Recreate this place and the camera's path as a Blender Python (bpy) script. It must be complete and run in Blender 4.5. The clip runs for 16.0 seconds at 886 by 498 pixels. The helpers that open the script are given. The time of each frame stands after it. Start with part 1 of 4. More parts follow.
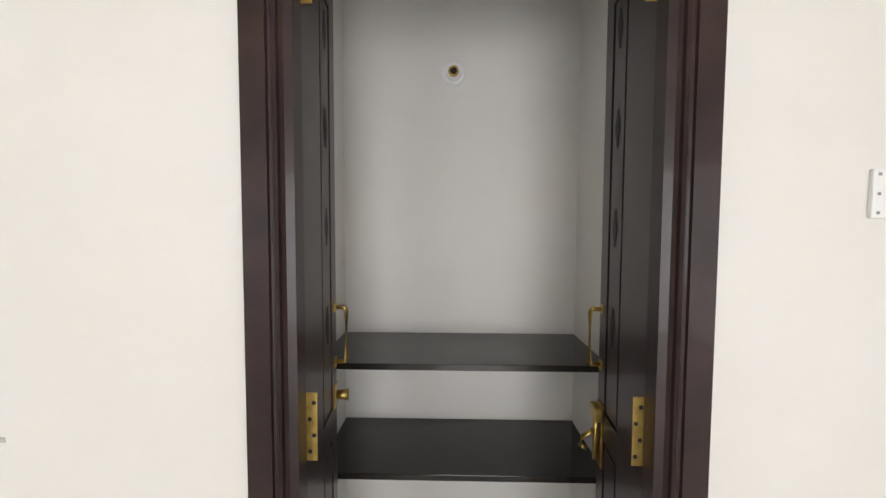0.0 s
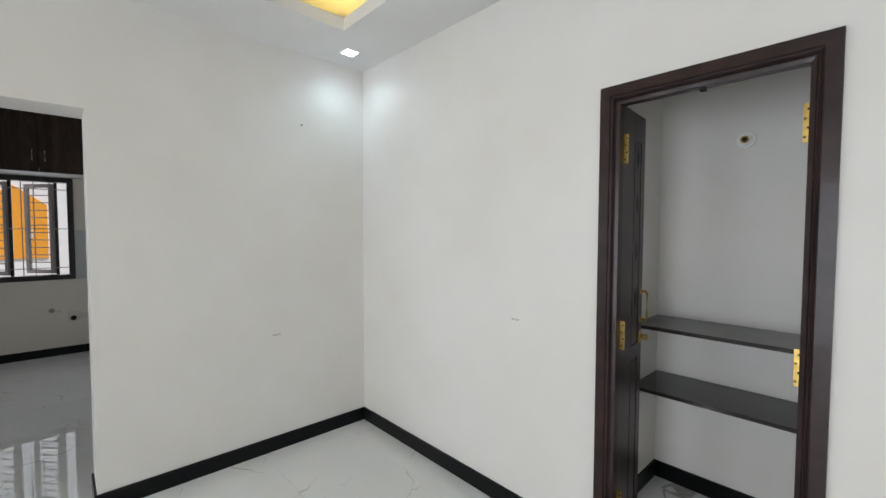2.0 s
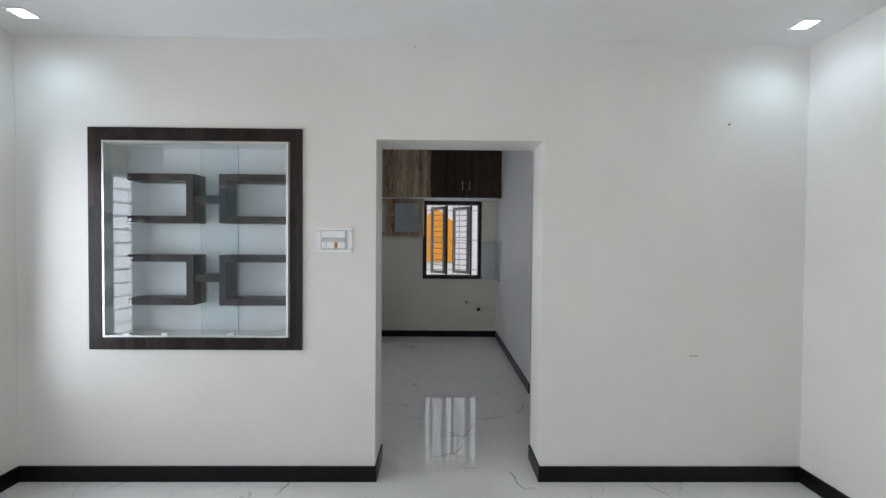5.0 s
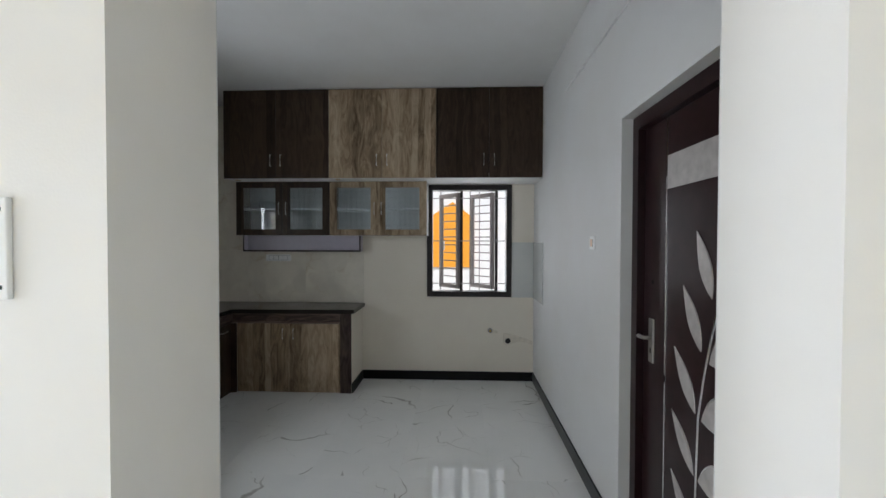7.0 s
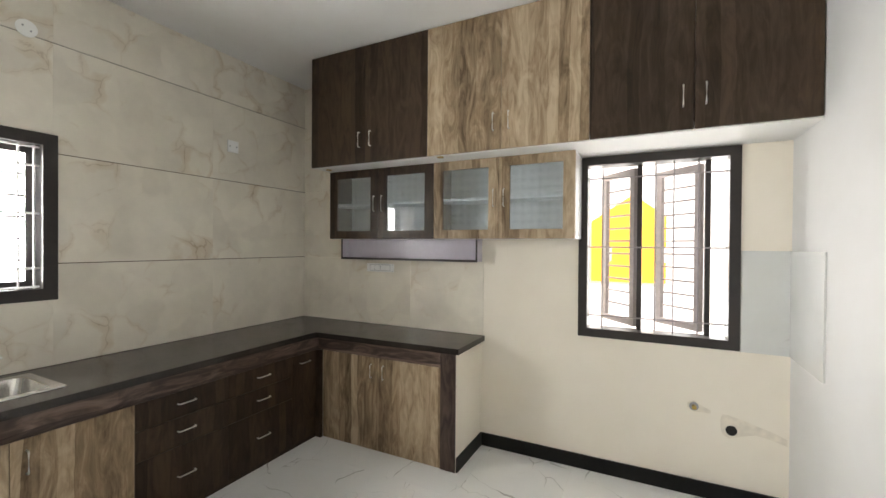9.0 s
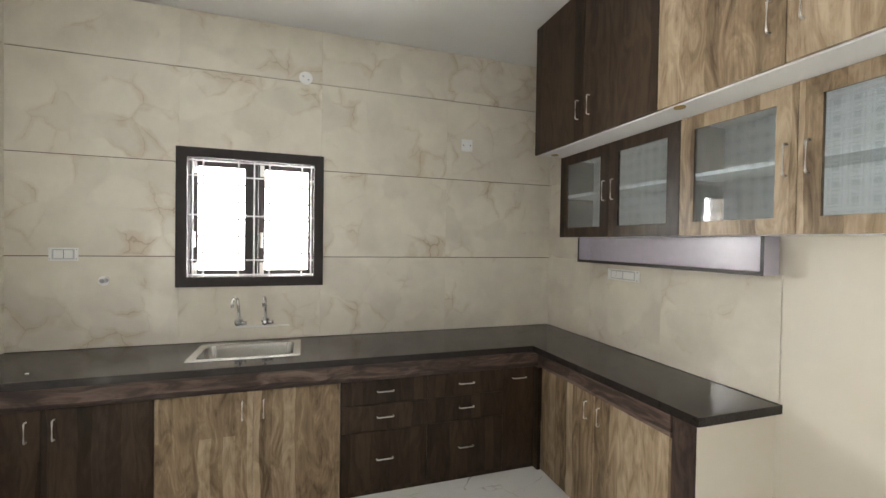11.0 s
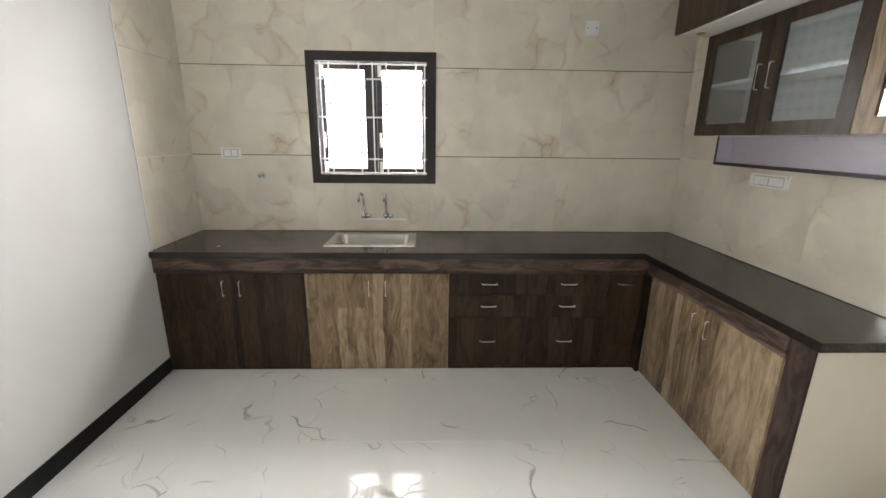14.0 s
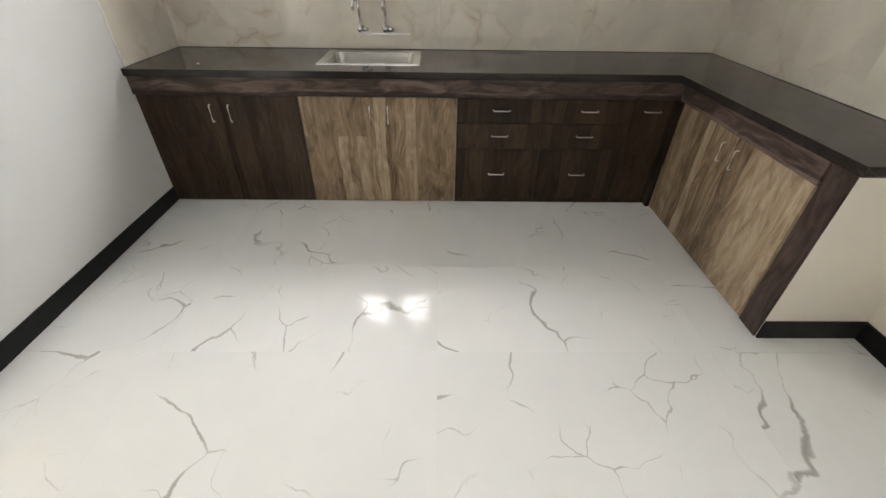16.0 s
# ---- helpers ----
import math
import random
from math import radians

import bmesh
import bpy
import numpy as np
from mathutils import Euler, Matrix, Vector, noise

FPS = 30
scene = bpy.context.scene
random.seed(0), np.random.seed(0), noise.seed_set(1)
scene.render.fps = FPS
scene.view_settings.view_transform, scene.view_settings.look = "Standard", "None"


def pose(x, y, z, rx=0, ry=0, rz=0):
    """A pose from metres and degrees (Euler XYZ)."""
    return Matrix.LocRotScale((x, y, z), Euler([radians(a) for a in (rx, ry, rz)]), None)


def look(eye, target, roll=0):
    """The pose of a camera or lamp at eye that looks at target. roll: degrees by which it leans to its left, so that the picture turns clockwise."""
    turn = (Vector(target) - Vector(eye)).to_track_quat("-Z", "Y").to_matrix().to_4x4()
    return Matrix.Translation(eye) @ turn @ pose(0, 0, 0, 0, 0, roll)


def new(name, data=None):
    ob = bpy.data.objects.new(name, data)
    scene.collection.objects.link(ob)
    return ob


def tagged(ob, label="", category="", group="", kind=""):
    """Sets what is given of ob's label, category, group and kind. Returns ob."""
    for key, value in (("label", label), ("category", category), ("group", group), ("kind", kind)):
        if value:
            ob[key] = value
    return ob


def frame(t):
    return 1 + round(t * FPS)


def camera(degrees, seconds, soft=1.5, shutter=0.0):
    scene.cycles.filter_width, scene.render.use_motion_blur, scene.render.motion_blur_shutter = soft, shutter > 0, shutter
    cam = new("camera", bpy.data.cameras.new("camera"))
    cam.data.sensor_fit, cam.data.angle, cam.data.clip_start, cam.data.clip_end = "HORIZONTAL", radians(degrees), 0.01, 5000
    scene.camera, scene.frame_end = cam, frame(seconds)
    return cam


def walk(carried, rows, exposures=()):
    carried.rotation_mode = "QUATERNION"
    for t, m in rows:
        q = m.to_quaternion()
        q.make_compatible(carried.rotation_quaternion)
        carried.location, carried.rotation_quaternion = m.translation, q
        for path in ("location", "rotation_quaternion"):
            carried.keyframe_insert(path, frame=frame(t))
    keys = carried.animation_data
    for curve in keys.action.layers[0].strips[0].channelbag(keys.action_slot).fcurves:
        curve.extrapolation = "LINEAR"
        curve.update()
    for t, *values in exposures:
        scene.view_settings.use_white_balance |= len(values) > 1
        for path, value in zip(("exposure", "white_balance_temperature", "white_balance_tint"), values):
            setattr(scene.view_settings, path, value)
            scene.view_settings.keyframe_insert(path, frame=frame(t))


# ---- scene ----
cam = camera(93.8, 16.0)
# seconds, eye x y z, turns about x y z in degrees
ROWS = [
    (0.0, -0.023, -0.085, 1.443, 86.86, -0.25, 1.24),
    (0.5, 0.041, -0.351, 1.451, 86.04, -0.30, 6.98),
    (1.0, 0.126, -0.650, 1.505, 85.43, -0.17, 16.10),
    (1.5, 0.257, -0.942, 1.528, 86.06, 0.16, 30.67),
    (2.0, 0.522, -1.183, 1.535, 87.53, -0.14, 47.14),
    (2.5, 0.812, -1.410, 1.523, 88.65, -0.22, 62.76),
    (3.0, 1.069, -1.648, 1.517, 89.14, -0.37, 75.11),
    (3.2, 1.144, -1.696, 1.533, 89.17, -0.44, 78.90),
    (5.5, -0.219, -1.730, 1.535, 88.87, -0.32, 89.51),
    (6.0, -0.751, -1.658, 1.549, 88.77, -0.08, 89.72),
    (6.5, -1.277, -1.637, 1.558, 88.79, -0.27, 90.56),
    (7.0, -1.765, -1.595, 1.549, 88.90, -0.14, 92.44),
    (7.5, -2.207, -1.567, 1.553, 88.92, -0.33, 95.94),
    (8.0, -2.622, -1.531, 1.554, 89.09, -0.22, 101.08),
    (8.5, -2.990, -1.503, 1.555, 89.22, -0.30, 108.14),
    (9.0, -3.339, -1.513, 1.554, 89.53, -0.40, 116.69),
    (9.5, -3.665, -1.497, 1.554, 89.59, -0.49, 127.30),
    (10.0, -3.998, -1.489, 1.533, 89.75, -0.55, 139.65),
    (12.5, -4.453, -1.273, 1.604, 87.56, -0.65, 178.55),
    (13.0, -4.443, -1.277, 1.608, 84.76, -0.62, 178.70),
    (13.5, -4.436, -1.291, 1.597, 80.68, -0.57, 178.58),
    (14.0, -4.427, -1.319, 1.571, 75.07, -0.65, 178.32),
    (14.5, -4.438, -1.359, 1.521, 69.04, -0.59, 178.70),
    (15.0, -4.428, -1.386, 1.486, 62.97, -0.66, 178.79),
    (15.5, -4.432, -1.396, 1.450, 57.89, -0.69, 179.06),
    (16.0, -4.437, -1.397, 1.429, 54.03, -0.73, 179.53),
]
EXPOSURES = [(0.0, -0.48, 6650, 15), (0.5, -0.65, 6500, 14), (1.0, -0.84, 6450, 13), (2.0, -0.98, 6200, 12), (3.0, -1.14, 6000, 11.5), (5.5, -1.04, 6050, 12), (6.5, -0.86, 6100, 11.5), (7.0, -0.42, 6150, 10.5), (7.5, 0.70, 6600, 11.5), (8.0, 1.08, 6850, 12), (8.5, 1.06, 6950, 12), (9.0, 1.06, 6950, 12), (10.0, 1.20, 6950, 12), (12.5, 1.32, 6950, 13), (13.5, 1.29, 6950, 13), (14.5, 1.15, 6950, 13), (16.0, 1.18, 6900, 13.5)]
walk(cam, [(t, pose(x, y, z, rx, ry, rz)) for t, x, y, z, rx, ry, rz in ROWS], EXPOSURES)


# ---- world, sun, large lights, exposure ----
world = bpy.data.worlds.new("world")
scene.world = world
world.use_nodes = True
wn = world.node_tree
sky = wn.nodes.new("ShaderNodeTexSky")
sky.sky_type, sky.sun_disc = "NISHITA", False
sky.sun_elevation, sky.sun_rotation = radians(46), radians(40)
wn.links.new(sky.outputs[0], wn.nodes["Background"].inputs[0])
wn.nodes["Background"].inputs[1].default_value = 0.12

sun = new("sun", bpy.data.lights.new("sun", "SUN"))
sun.data.energy, sun.data.angle, sun.data.color = 5.0, radians(0.5), (1.0, 0.95, 0.88)
sun.matrix_world = look((12, 10, 16), (0, 0, 0))


def area_light(name, eye, target, width, height, power, colour, spread=180):
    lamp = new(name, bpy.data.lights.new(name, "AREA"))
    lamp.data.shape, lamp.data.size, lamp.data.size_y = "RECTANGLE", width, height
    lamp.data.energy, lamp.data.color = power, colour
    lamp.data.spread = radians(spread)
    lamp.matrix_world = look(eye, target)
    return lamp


DAY = (0.93, 0.97, 1.0)
area_light("daylight_kitchen_south", (-4.0, -4.85, 1.70), (-4.0, 0, 1.95), 0.85, 0.85, 50, DAY, 152)
area_light("daylight_kitchen_west", (-6.95, -1.50, 1.60), (0, -1.50, 1.60), 1.35, 1.7, 20, DAY)
area_light("daylight_living_south", (-1.675, -4.465, 1.385), (-1.675, 0, 1.385), 0.80, 1.34, 48, DAY, 160)
# Two added fill lights behind unseen openings; no such source is known.
area_light("fill_light_south", (0.35, -4.62, 1.12), (0.2, 0, 1.12), 1.25, 2.05, 48, DAY, 108)
area_light("fill_light_east", (2.86, -3.45, 1.15), (0.0, -2.2, 1.15), 1.2, 2.0, 48, DAY)


# ---- materials ----
def material(name):
    m = bpy.data.materials.new(name)
    m.use_nodes = True
    t = m.node_tree
    return m, t, t.nodes["Principled BSDF"]


def node(t, kind, **inputs):
    n = t.nodes.new(kind)
    for k, v in inputs.items():
        n.inputs[k.replace("_", " ")].default_value = v
    return n


def ramp(t, fac, stops):
    r = t.nodes.new("ShaderNodeValToRGB")
    while len(r.color_ramp.elements) < len(stops):
        r.color_ramp.elements.new(0.5)
    for e, (p, c) in zip(r.color_ramp.elements, stops):
        e.position = p
        e.color = (*c, 1)
    t.links.new(fac, r.inputs[0])
    return r


def place(t, scale, shift=True):
    """Object coordinates, stretched, and moved at random from object to object."""
    c = t.nodes.new("ShaderNodeTexCoord")
    m = t.nodes.new("ShaderNodeMapping")
    m.inputs["Scale"].default_value = scale
    t.links.new(c.outputs["Object"], m.inputs[0])
    if shift:
        i = t.nodes.new("ShaderNodeObjectInfo")
        k = t.nodes.new("ShaderNodeMath")
        k.operation = "MULTIPLY"
        k.inputs[1].default_value = 41.0
        t.links.new(i.outputs["Random"], k.inputs[0])
        v = t.nodes.new("ShaderNodeCombineXYZ")
        for n in range(3):
            t.links.new(k.outputs[0], v.inputs[n])
        t.links.new(v.outputs[0], m.inputs["Location"])
    return m.outputs[0]


def bump(t, b, height, strength, distance=0.01):
    n = node(t, "ShaderNodeBump", Strength=strength, Distance=distance)
    t.links.new(height, n.inputs["Height"])
    t.links.new(n.outputs[0], b.inputs["Normal"])


def plain(name, colour, rough=0.5, metal=0.0, grain=0.06, scale=30.0, relief=0.0, coat=0.0):
    m, t, b = material(name)
    n = node(t, "ShaderNodeTexNoise", Scale=scale, Detail=5.0)
    t.links.new(place(t, (1, 1, 1)), n.inputs[0])
    lo = tuple(c * (1 - grain) for c in colour)
    hi = tuple(min(1, c * (1 + grain)) for c in colour)
    t.links.new(ramp(t, n.outputs[0], [(0.3, lo), (0.7, hi)]).outputs[0], b.inputs["Base Color"])
    b.inputs["Roughness"].default_value, b.inputs["Metallic"].default_value = rough, metal
    b.inputs["Coat Weight"].default_value = coat
    if relief:
        bump(t, b, n.outputs[0], relief)
    return m


def paint(name, colour, rough=0.55):
    """Rolled wall paint: faint large blotches, fine stipple."""
    m, t, b = material(name)
    p = place(t, (1, 1, 1), False)
    big = node(t, "ShaderNodeTexNoise", Scale=1.3, Detail=4.0, Roughness=0.6)
    fine = node(t, "ShaderNodeTexNoise", Scale=220.0, Detail=2.0)
    t.links.new(p, big.inputs[0]), t.links.new(p, fine.inputs[0])
    dim = tuple(c * k for c, k in zip(colour, (0.955, 0.945, 0.93)))
    t.links.new(ramp(t, big.outputs[0], [(0.35, dim), (0.62, colour)]).outputs[0], b.inputs["Base Color"])
    b.inputs["Roughness"].default_value = rough
    bump(t, b, fine.outputs[0], 0.12, 0.002)
    return m


def laminate(name, dark, mid, light, lying=False):
    """Wood-print laminate: narrow staves of differing tone under an upright, knotty grain."""
    m, t, b = material(name)
    p = place(t, (1, 1, 1))
    xyz = t.nodes.new("ShaderNodeSeparateXYZ")
    t.links.new(p, xyz.inputs[0])
    across = t.nodes.new("ShaderNodeMath")
    t.links.new(xyz.outputs[0], across.inputs[0]), t.links.new(xyz.outputs[1], across.inputs[1])
    u, v = (across.outputs[0], xyz.outputs[2]) if not lying else (xyz.outputs[2], across.outputs[0])
    flat = t.nodes.new("ShaderNodeCombineXYZ")
    t.links.new(v, flat.inputs[0]), t.links.new(u, flat.inputs[1])
    wob = node(t, "ShaderNodeTexNoise", Scale=2.6, Detail=3.0, Roughness=0.5)
    t.links.new(flat.outputs[0], wob.inputs[0])
    bend = t.nodes.new("ShaderNodeVectorMath")
    bend.operation = "MULTIPLY_ADD"
    bend.inputs[1].default_value = (0.0, 0.050, 0.0)
    t.links.new(wob.outputs["Color"], bend.inputs[0]), t.links.new(flat.outputs[0], bend.inputs[2])
    stave = node(t, "ShaderNodeTexBrick", Scale=1.0, Mortar_Size=0.0, Brick_Width=9.0, Row_Height=0.062, Bias=0.0)
    stave.offset = 0.37
    stave.inputs["Color1"].default_value, stave.inputs["Color2"].default_value = (0, 0, 0, 1), (1, 1, 1, 1)
    t.links.new(bend.outputs[0], stave.inputs["Vector"])
    st = t.nodes.new("ShaderNodeMapping")
    st.inputs["Scale"].default_value = (1.7, 7.0, 1.0)
    t.links.new(bend.outputs[0], st.inputs[0])
    figure = node(t, "ShaderNodeTexNoise", Scale=2.0, Detail=6.0, Roughness=0.6, Distortion=1.9)
    t.links.new(st.outputs[0], figure.inputs[0])
    st2 = t.nodes.new("ShaderNodeMapping")
    st2.inputs["Scale"].default_value = (2.0, 70.0, 1.0)
    t.links.new(bend.outputs[0], st2.inputs[0])
    fine = node(t, "ShaderNodeTexNoise", Scale=2.0, Detail=6.0, Roughness=0.7)
    t.links.new(st2.outputs[0], fine.inputs[0])
    mix = node(t, "ShaderNodeMix", Factor=0.22)
    t.links.new(figure.outputs[0], mix.inputs[2]), t.links.new(fine.outputs[0], mix.inputs[3])
    add = t.nodes.new("ShaderNodeMath")
    add.operation = "MULTIPLY_ADD"
    add.inputs[1].default_value = 0.28
    t.links.new(stave.outputs["Color"], add.inputs[0]), t.links.new(mix.outputs[0], add.inputs[2])
    t.links.new(ramp(t, add.outputs[0], [(0.38, dark), (0.60, mid), (0.84, light)]).outputs[0], b.inputs["Base Color"])
    b.inputs["Roughness"].default_value = 0.38
    b.inputs["Specular IOR Level"].default_value = 0.22
    bump(t, b, fine.outputs[0], 0.08, 0.002)
    return m


def calc(t, kind, a, b):
    n = t.nodes.new("ShaderNodeMath")
    n.operation = kind
    for k, v in enumerate((a, b)):
        if isinstance(v, (int, float)):
            n.inputs[k].default_value = v
        else:
            t.links.new(v, n.inputs[k])
    return n.outputs[0]


def warp(t, p, scale, amount, detail=3.0, rough=0.5):
    """Coordinates pushed about by a noise."""
    w = node(t, "ShaderNodeTexNoise", Scale=scale, Detail=detail, Roughness=rough)
    t.links.new(p, w.inputs[0])
    v = t.nodes.new("ShaderNodeVectorMath")
    v.operation = "MULTIPLY_ADD"
    v.inputs[1].default_value = (amount,) * 3
    t.links.new(w.outputs["Color"], v.inputs[0]), t.links.new(p, v.inputs[2])
    return v.outputs[0]


def noise(t, p, scale, detail=4.0, rough=0.55):
    n = node(t, "ShaderNodeTexNoise", Scale=scale, Detail=detail, Roughness=rough)
    t.links.new(p, n.inputs[0])
    return n.outputs[0]


def cracks(t, p, scale, gate, thin, thick):
    """Broken lines along the edges of cells, tapering out where the gate closes."""
    v = node(t, "ShaderNodeTexVoronoi", Scale=scale)
    v.feature = "DISTANCE_TO_EDGE"
    t.links.new(p, v.inputs["Vector"])
    width = calc(t, "ADD", calc(t, "MULTIPLY", gate, thick), thin)
    line = ramp(t, calc(t, "DIVIDE", v.outputs["Distance"], width), [(0.0, (1, 1, 1)), (0.55, (0.75, 0.75, 0.75)), (1.0, (0, 0, 0))]).outputs[0]
    return calc(t, "MULTIPLY", line, gate)


def blend(t, fac, a, b):
    m = t.nodes.new("ShaderNodeMix")
    m.data_type = "RGBA"
    t.links.new(fac, m.inputs[0])
    for k, v in ((6, a), (7, b)):
        if isinstance(v, tuple):
            m.inputs[k].default_value = (*v, 1)
        else:
            t.links.new(v, m.inputs[k])
    return m.outputs[2]


def veined(name, base, cloud, vein, rough, closed=0.50, gloss=0.4):
    """Polished white print with sparse, forked, tapering grey veins."""
    m, t, b = material(name)
    p = place(t, (1, 1, 1))
    q = warp(t, warp(t, p, 1.7, 0.50, 3.0), 11.0, 0.035, 3.0, 0.6)
    big = ramp(t, noise(t, p, 2.2, 2.0), [(closed, (0, 0, 0)), (closed + 0.13, (1, 1, 1))]).outputs[0]
    small = ramp(t, noise(t, warp(t, p, 3.0, 0.3), 3.1, 2.0), [(closed + 0.03, (0, 0, 0)), (closed + 0.17, (0.75, 0.75, 0.75))]).outputs[0]
    f = calc(t, "MAXIMUM", cracks(t, q, 1.5, big, 0.002, 0.0092), cracks(t, q, 2.9, small, 0.002, 0.009))
    ground = ramp(t, noise(t, p, 1.6, 6.0), [(0.35, cloud), (0.65, base)]).outputs[0]
    t.links.new(blend(t, f, ground, vein), b.inputs["Base Color"])
    b.inputs["Roughness"].default_value, b.inputs["Specular IOR Level"].default_value = rough, gloss
    return m


def onyx(name, base, dim, stain, vein, rough):
    """Glossy beige print: large angular patches, brown hairlines and soft rusty stains along their seams."""
    m, t, b = material(name)
    p = place(t, (1, 1, 1))
    q = warp(t, warp(t, p, 2.6, 0.36, 3.0), 9.0, 0.06, 4.0, 0.65)
    cell = node(t, "ShaderNodeTexVoronoi", Scale=4.4)
    cell.feature = "SMOOTH_F1"
    cell.inputs["Smoothness"].default_value = 0.35
    t.links.new(q, cell.inputs["Vector"])
    tone = calc(t, "ADD", calc(t, "MULTIPLY", cell.outputs["Color"], 0.28), calc(t, "MULTIPLY", noise(t, p, 3.5, 7.0, 0.62), 0.72))
    ground = ramp(t, tone, [(0.30, dim), (0.66, base)]).outputs[0]
    gate = ramp(t, noise(t, p, 2.6, 3.0), [(0.49, (0, 0, 0)), (0.68, (1, 1, 1))]).outputs[0]
    soft = calc(t, "MULTIPLY", cracks(t, q, 4.4, gate, 0.01, 0.17), 0.42)
    hair = calc(t, "MULTIPLY", cracks(t, q, 4.4, gate, 0.005, 0.012), 0.50)
    t.links.new(blend(t, hair, blend(t, soft, ground, stain), vein), b.inputs["Base Color"])
    b.inputs["Roughness"].default_value = rough
    return m


def glass(name, rough=0.0, colour=(1, 1, 1)):
    m, t, b = material(name)
    b.inputs["Base Color"].default_value = (*colour, 1)
    b.inputs["Roughness"].default_value, b.inputs["Transmission Weight"].default_value = rough, 1.0
    b.inputs["IOR"].default_value = 1.45
    return m


def checked_glass(name):
    """Frosted glass with a fine plaid print under a smooth face."""
    m, t, b = material(name)
    c = t.nodes.new("ShaderNodeTexCoord")
    lines = []
    for axis, scale in (("Y", 11.0), ("Z", 11.0), ("Y", 5.5), ("Z", 5.5)):
        w = node(t, "ShaderNodeTexWave", Scale=scale)
        w.bands_direction = axis
        t.links.new(c.outputs["Object"], w.inputs[0])
        lines.append(ramp(t, w.outputs["Fac"], [(0.80, (0, 0, 0)), (0.95, (1, 1, 1))]).outputs[0])
    total = lines[0]
    for more in lines[1:]:
        a = t.nodes.new("ShaderNodeMath")
        a.operation = "MAXIMUM"
        t.links.new(total, a.inputs[0]), t.links.new(more, a.inputs[1])
        total = a.outputs[0]
    t.links.new(ramp(t, total, [(0.0, (0.66, 0.73, 0.76)), (1.0, (0.80, 0.86, 0.88))]).outputs[0], b.inputs["Base Color"])
    b.inputs["Roughness"].default_value, b.inputs["Transmission Weight"].default_value = 0.035, 0.92
    b.inputs["Coat Weight"].default_value, b.inputs["Coat Roughness"].default_value = 0.8, 0.02
    return m


def glow(name, colour, strength):
    m, t, b = material(name)
    b.inputs["Base Color"].default_value = (*colour, 1)
    b.inputs["Emission Color"].default_value, b.inputs["Emission Strength"].default_value = (*colour, 1), strength
    return m


M_WALL = paint("off_white_wall_paint", (0.83, 0.81, 0.77))
M_CREAM = paint("cream_wall_paint", (0.83, 0.775, 0.675))
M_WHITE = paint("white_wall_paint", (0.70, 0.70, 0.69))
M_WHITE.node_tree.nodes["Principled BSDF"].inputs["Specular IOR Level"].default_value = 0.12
M_CEIL = paint("white_ceiling_paint", (0.85, 0.85, 0.84), 0.7)
M_SKIRT = plain("black_granite_skirting", (0.006, 0.006, 0.0065), 0.3, grain=0.4, scale=160)
M_SKIRT.node_tree.nodes["Principled BSDF"].inputs["Specular IOR Level"].default_value = 0.2
M_FLOOR = veined("polished_marble_floor", (0.82, 0.82, 0.80), (0.77, 0.775, 0.755), (0.40, 0.39, 0.365), 0.004, 0.475, 0.19)
M_TILE = onyx("beige_marble_tile", (0.84, 0.79, 0.685), (0.69, 0.64, 0.55), (0.56, 0.42, 0.26), (0.36, 0.26, 0.16), 0.03)
M_GREYTILE = veined("grey_marble_tile", (0.66, 0.67, 0.65), (0.58, 0.59, 0.57), (0.36, 0.36, 0.35), 0.015, 0.56)
M_JOINT = plain("pale_floor_grout", (0.66, 0.66, 0.64), 0.8)
M_GROUT = plain("tile_grout", (0.13, 0.095, 0.06), 0.8)
M_DARK = laminate("dark_walnut_laminate", (0.013, 0.0075, 0.0045), (0.032, 0.019, 0.0115), (0.062, 0.039, 0.024))
M_LIGHT = laminate("brown_wood_laminate", (0.090, 0.058, 0.032), (0.262, 0.188, 0.117), (0.47, 0.368, 0.255))
M_VENEER = laminate("dark_wood_veneer", (0.006, 0.0036, 0.003), (0.016, 0.0098, 0.0082), (0.035, 0.023, 0.019))
M_STILE = laminate("brown_stile_laminate", (0.020, 0.012, 0.010), (0.050, 0.033, 0.028), (0.11, 0.078, 0.063))
M_PELMET = laminate("weathered_wood_trim", (0.022, 0.013, 0.011), (0.06, 0.040, 0.034), (0.19, 0.135, 0.11), True)
M_GRANITE = plain("dark_granite", (0.026, 0.021, 0.019), 0.14, grain=0.5, scale=240)
gt = M_GRANITE.node_tree
dust = node(gt, "ShaderNodeTexNoise", Scale=5.0, Detail=8.0, Roughness=0.7)
gt.links.new(place(gt, (1, 1, 1)), dust.inputs[0])
gt.links.new(ramp(gt, dust.outputs[0], [(0.40, (0.06, 0.06, 0.06)), (0.70, (0.24, 0.24, 0.24))]).outputs[0], gt.nodes["Principled BSDF"].inputs["Roughness"])
M_POLISH = plain("varnished_dark_wood", (0.030, 0.0155, 0.0145), 0.36, grain=0.35, scale=14, coat=0.08)
M_POLISH.node_tree.nodes["Principled BSDF"].inputs["Specular IOR Level"].default_value = 0.3
M_FRAME = plain("dark_brown_frame_paint", (0.016, 0.011, 0.010), 0.4, grain=0.2)
M_STEEL = plain("brushed_steel", (0.74, 0.73, 0.70), 0.34, 1.0, 0.05, 60)
M_BOWL = plain("worn_sink_steel", (0.62, 0.61, 0.58), 0.25, 1.0, 0.08, 60)
M_SATIN = plain("satin_steel", (0.42, 0.40, 0.37), 0.36, 1.0, 0.05, 60)
M_CHROME = plain("chrome", (0.75, 0.75, 0.76), 0.08, 1.0, 0.02)
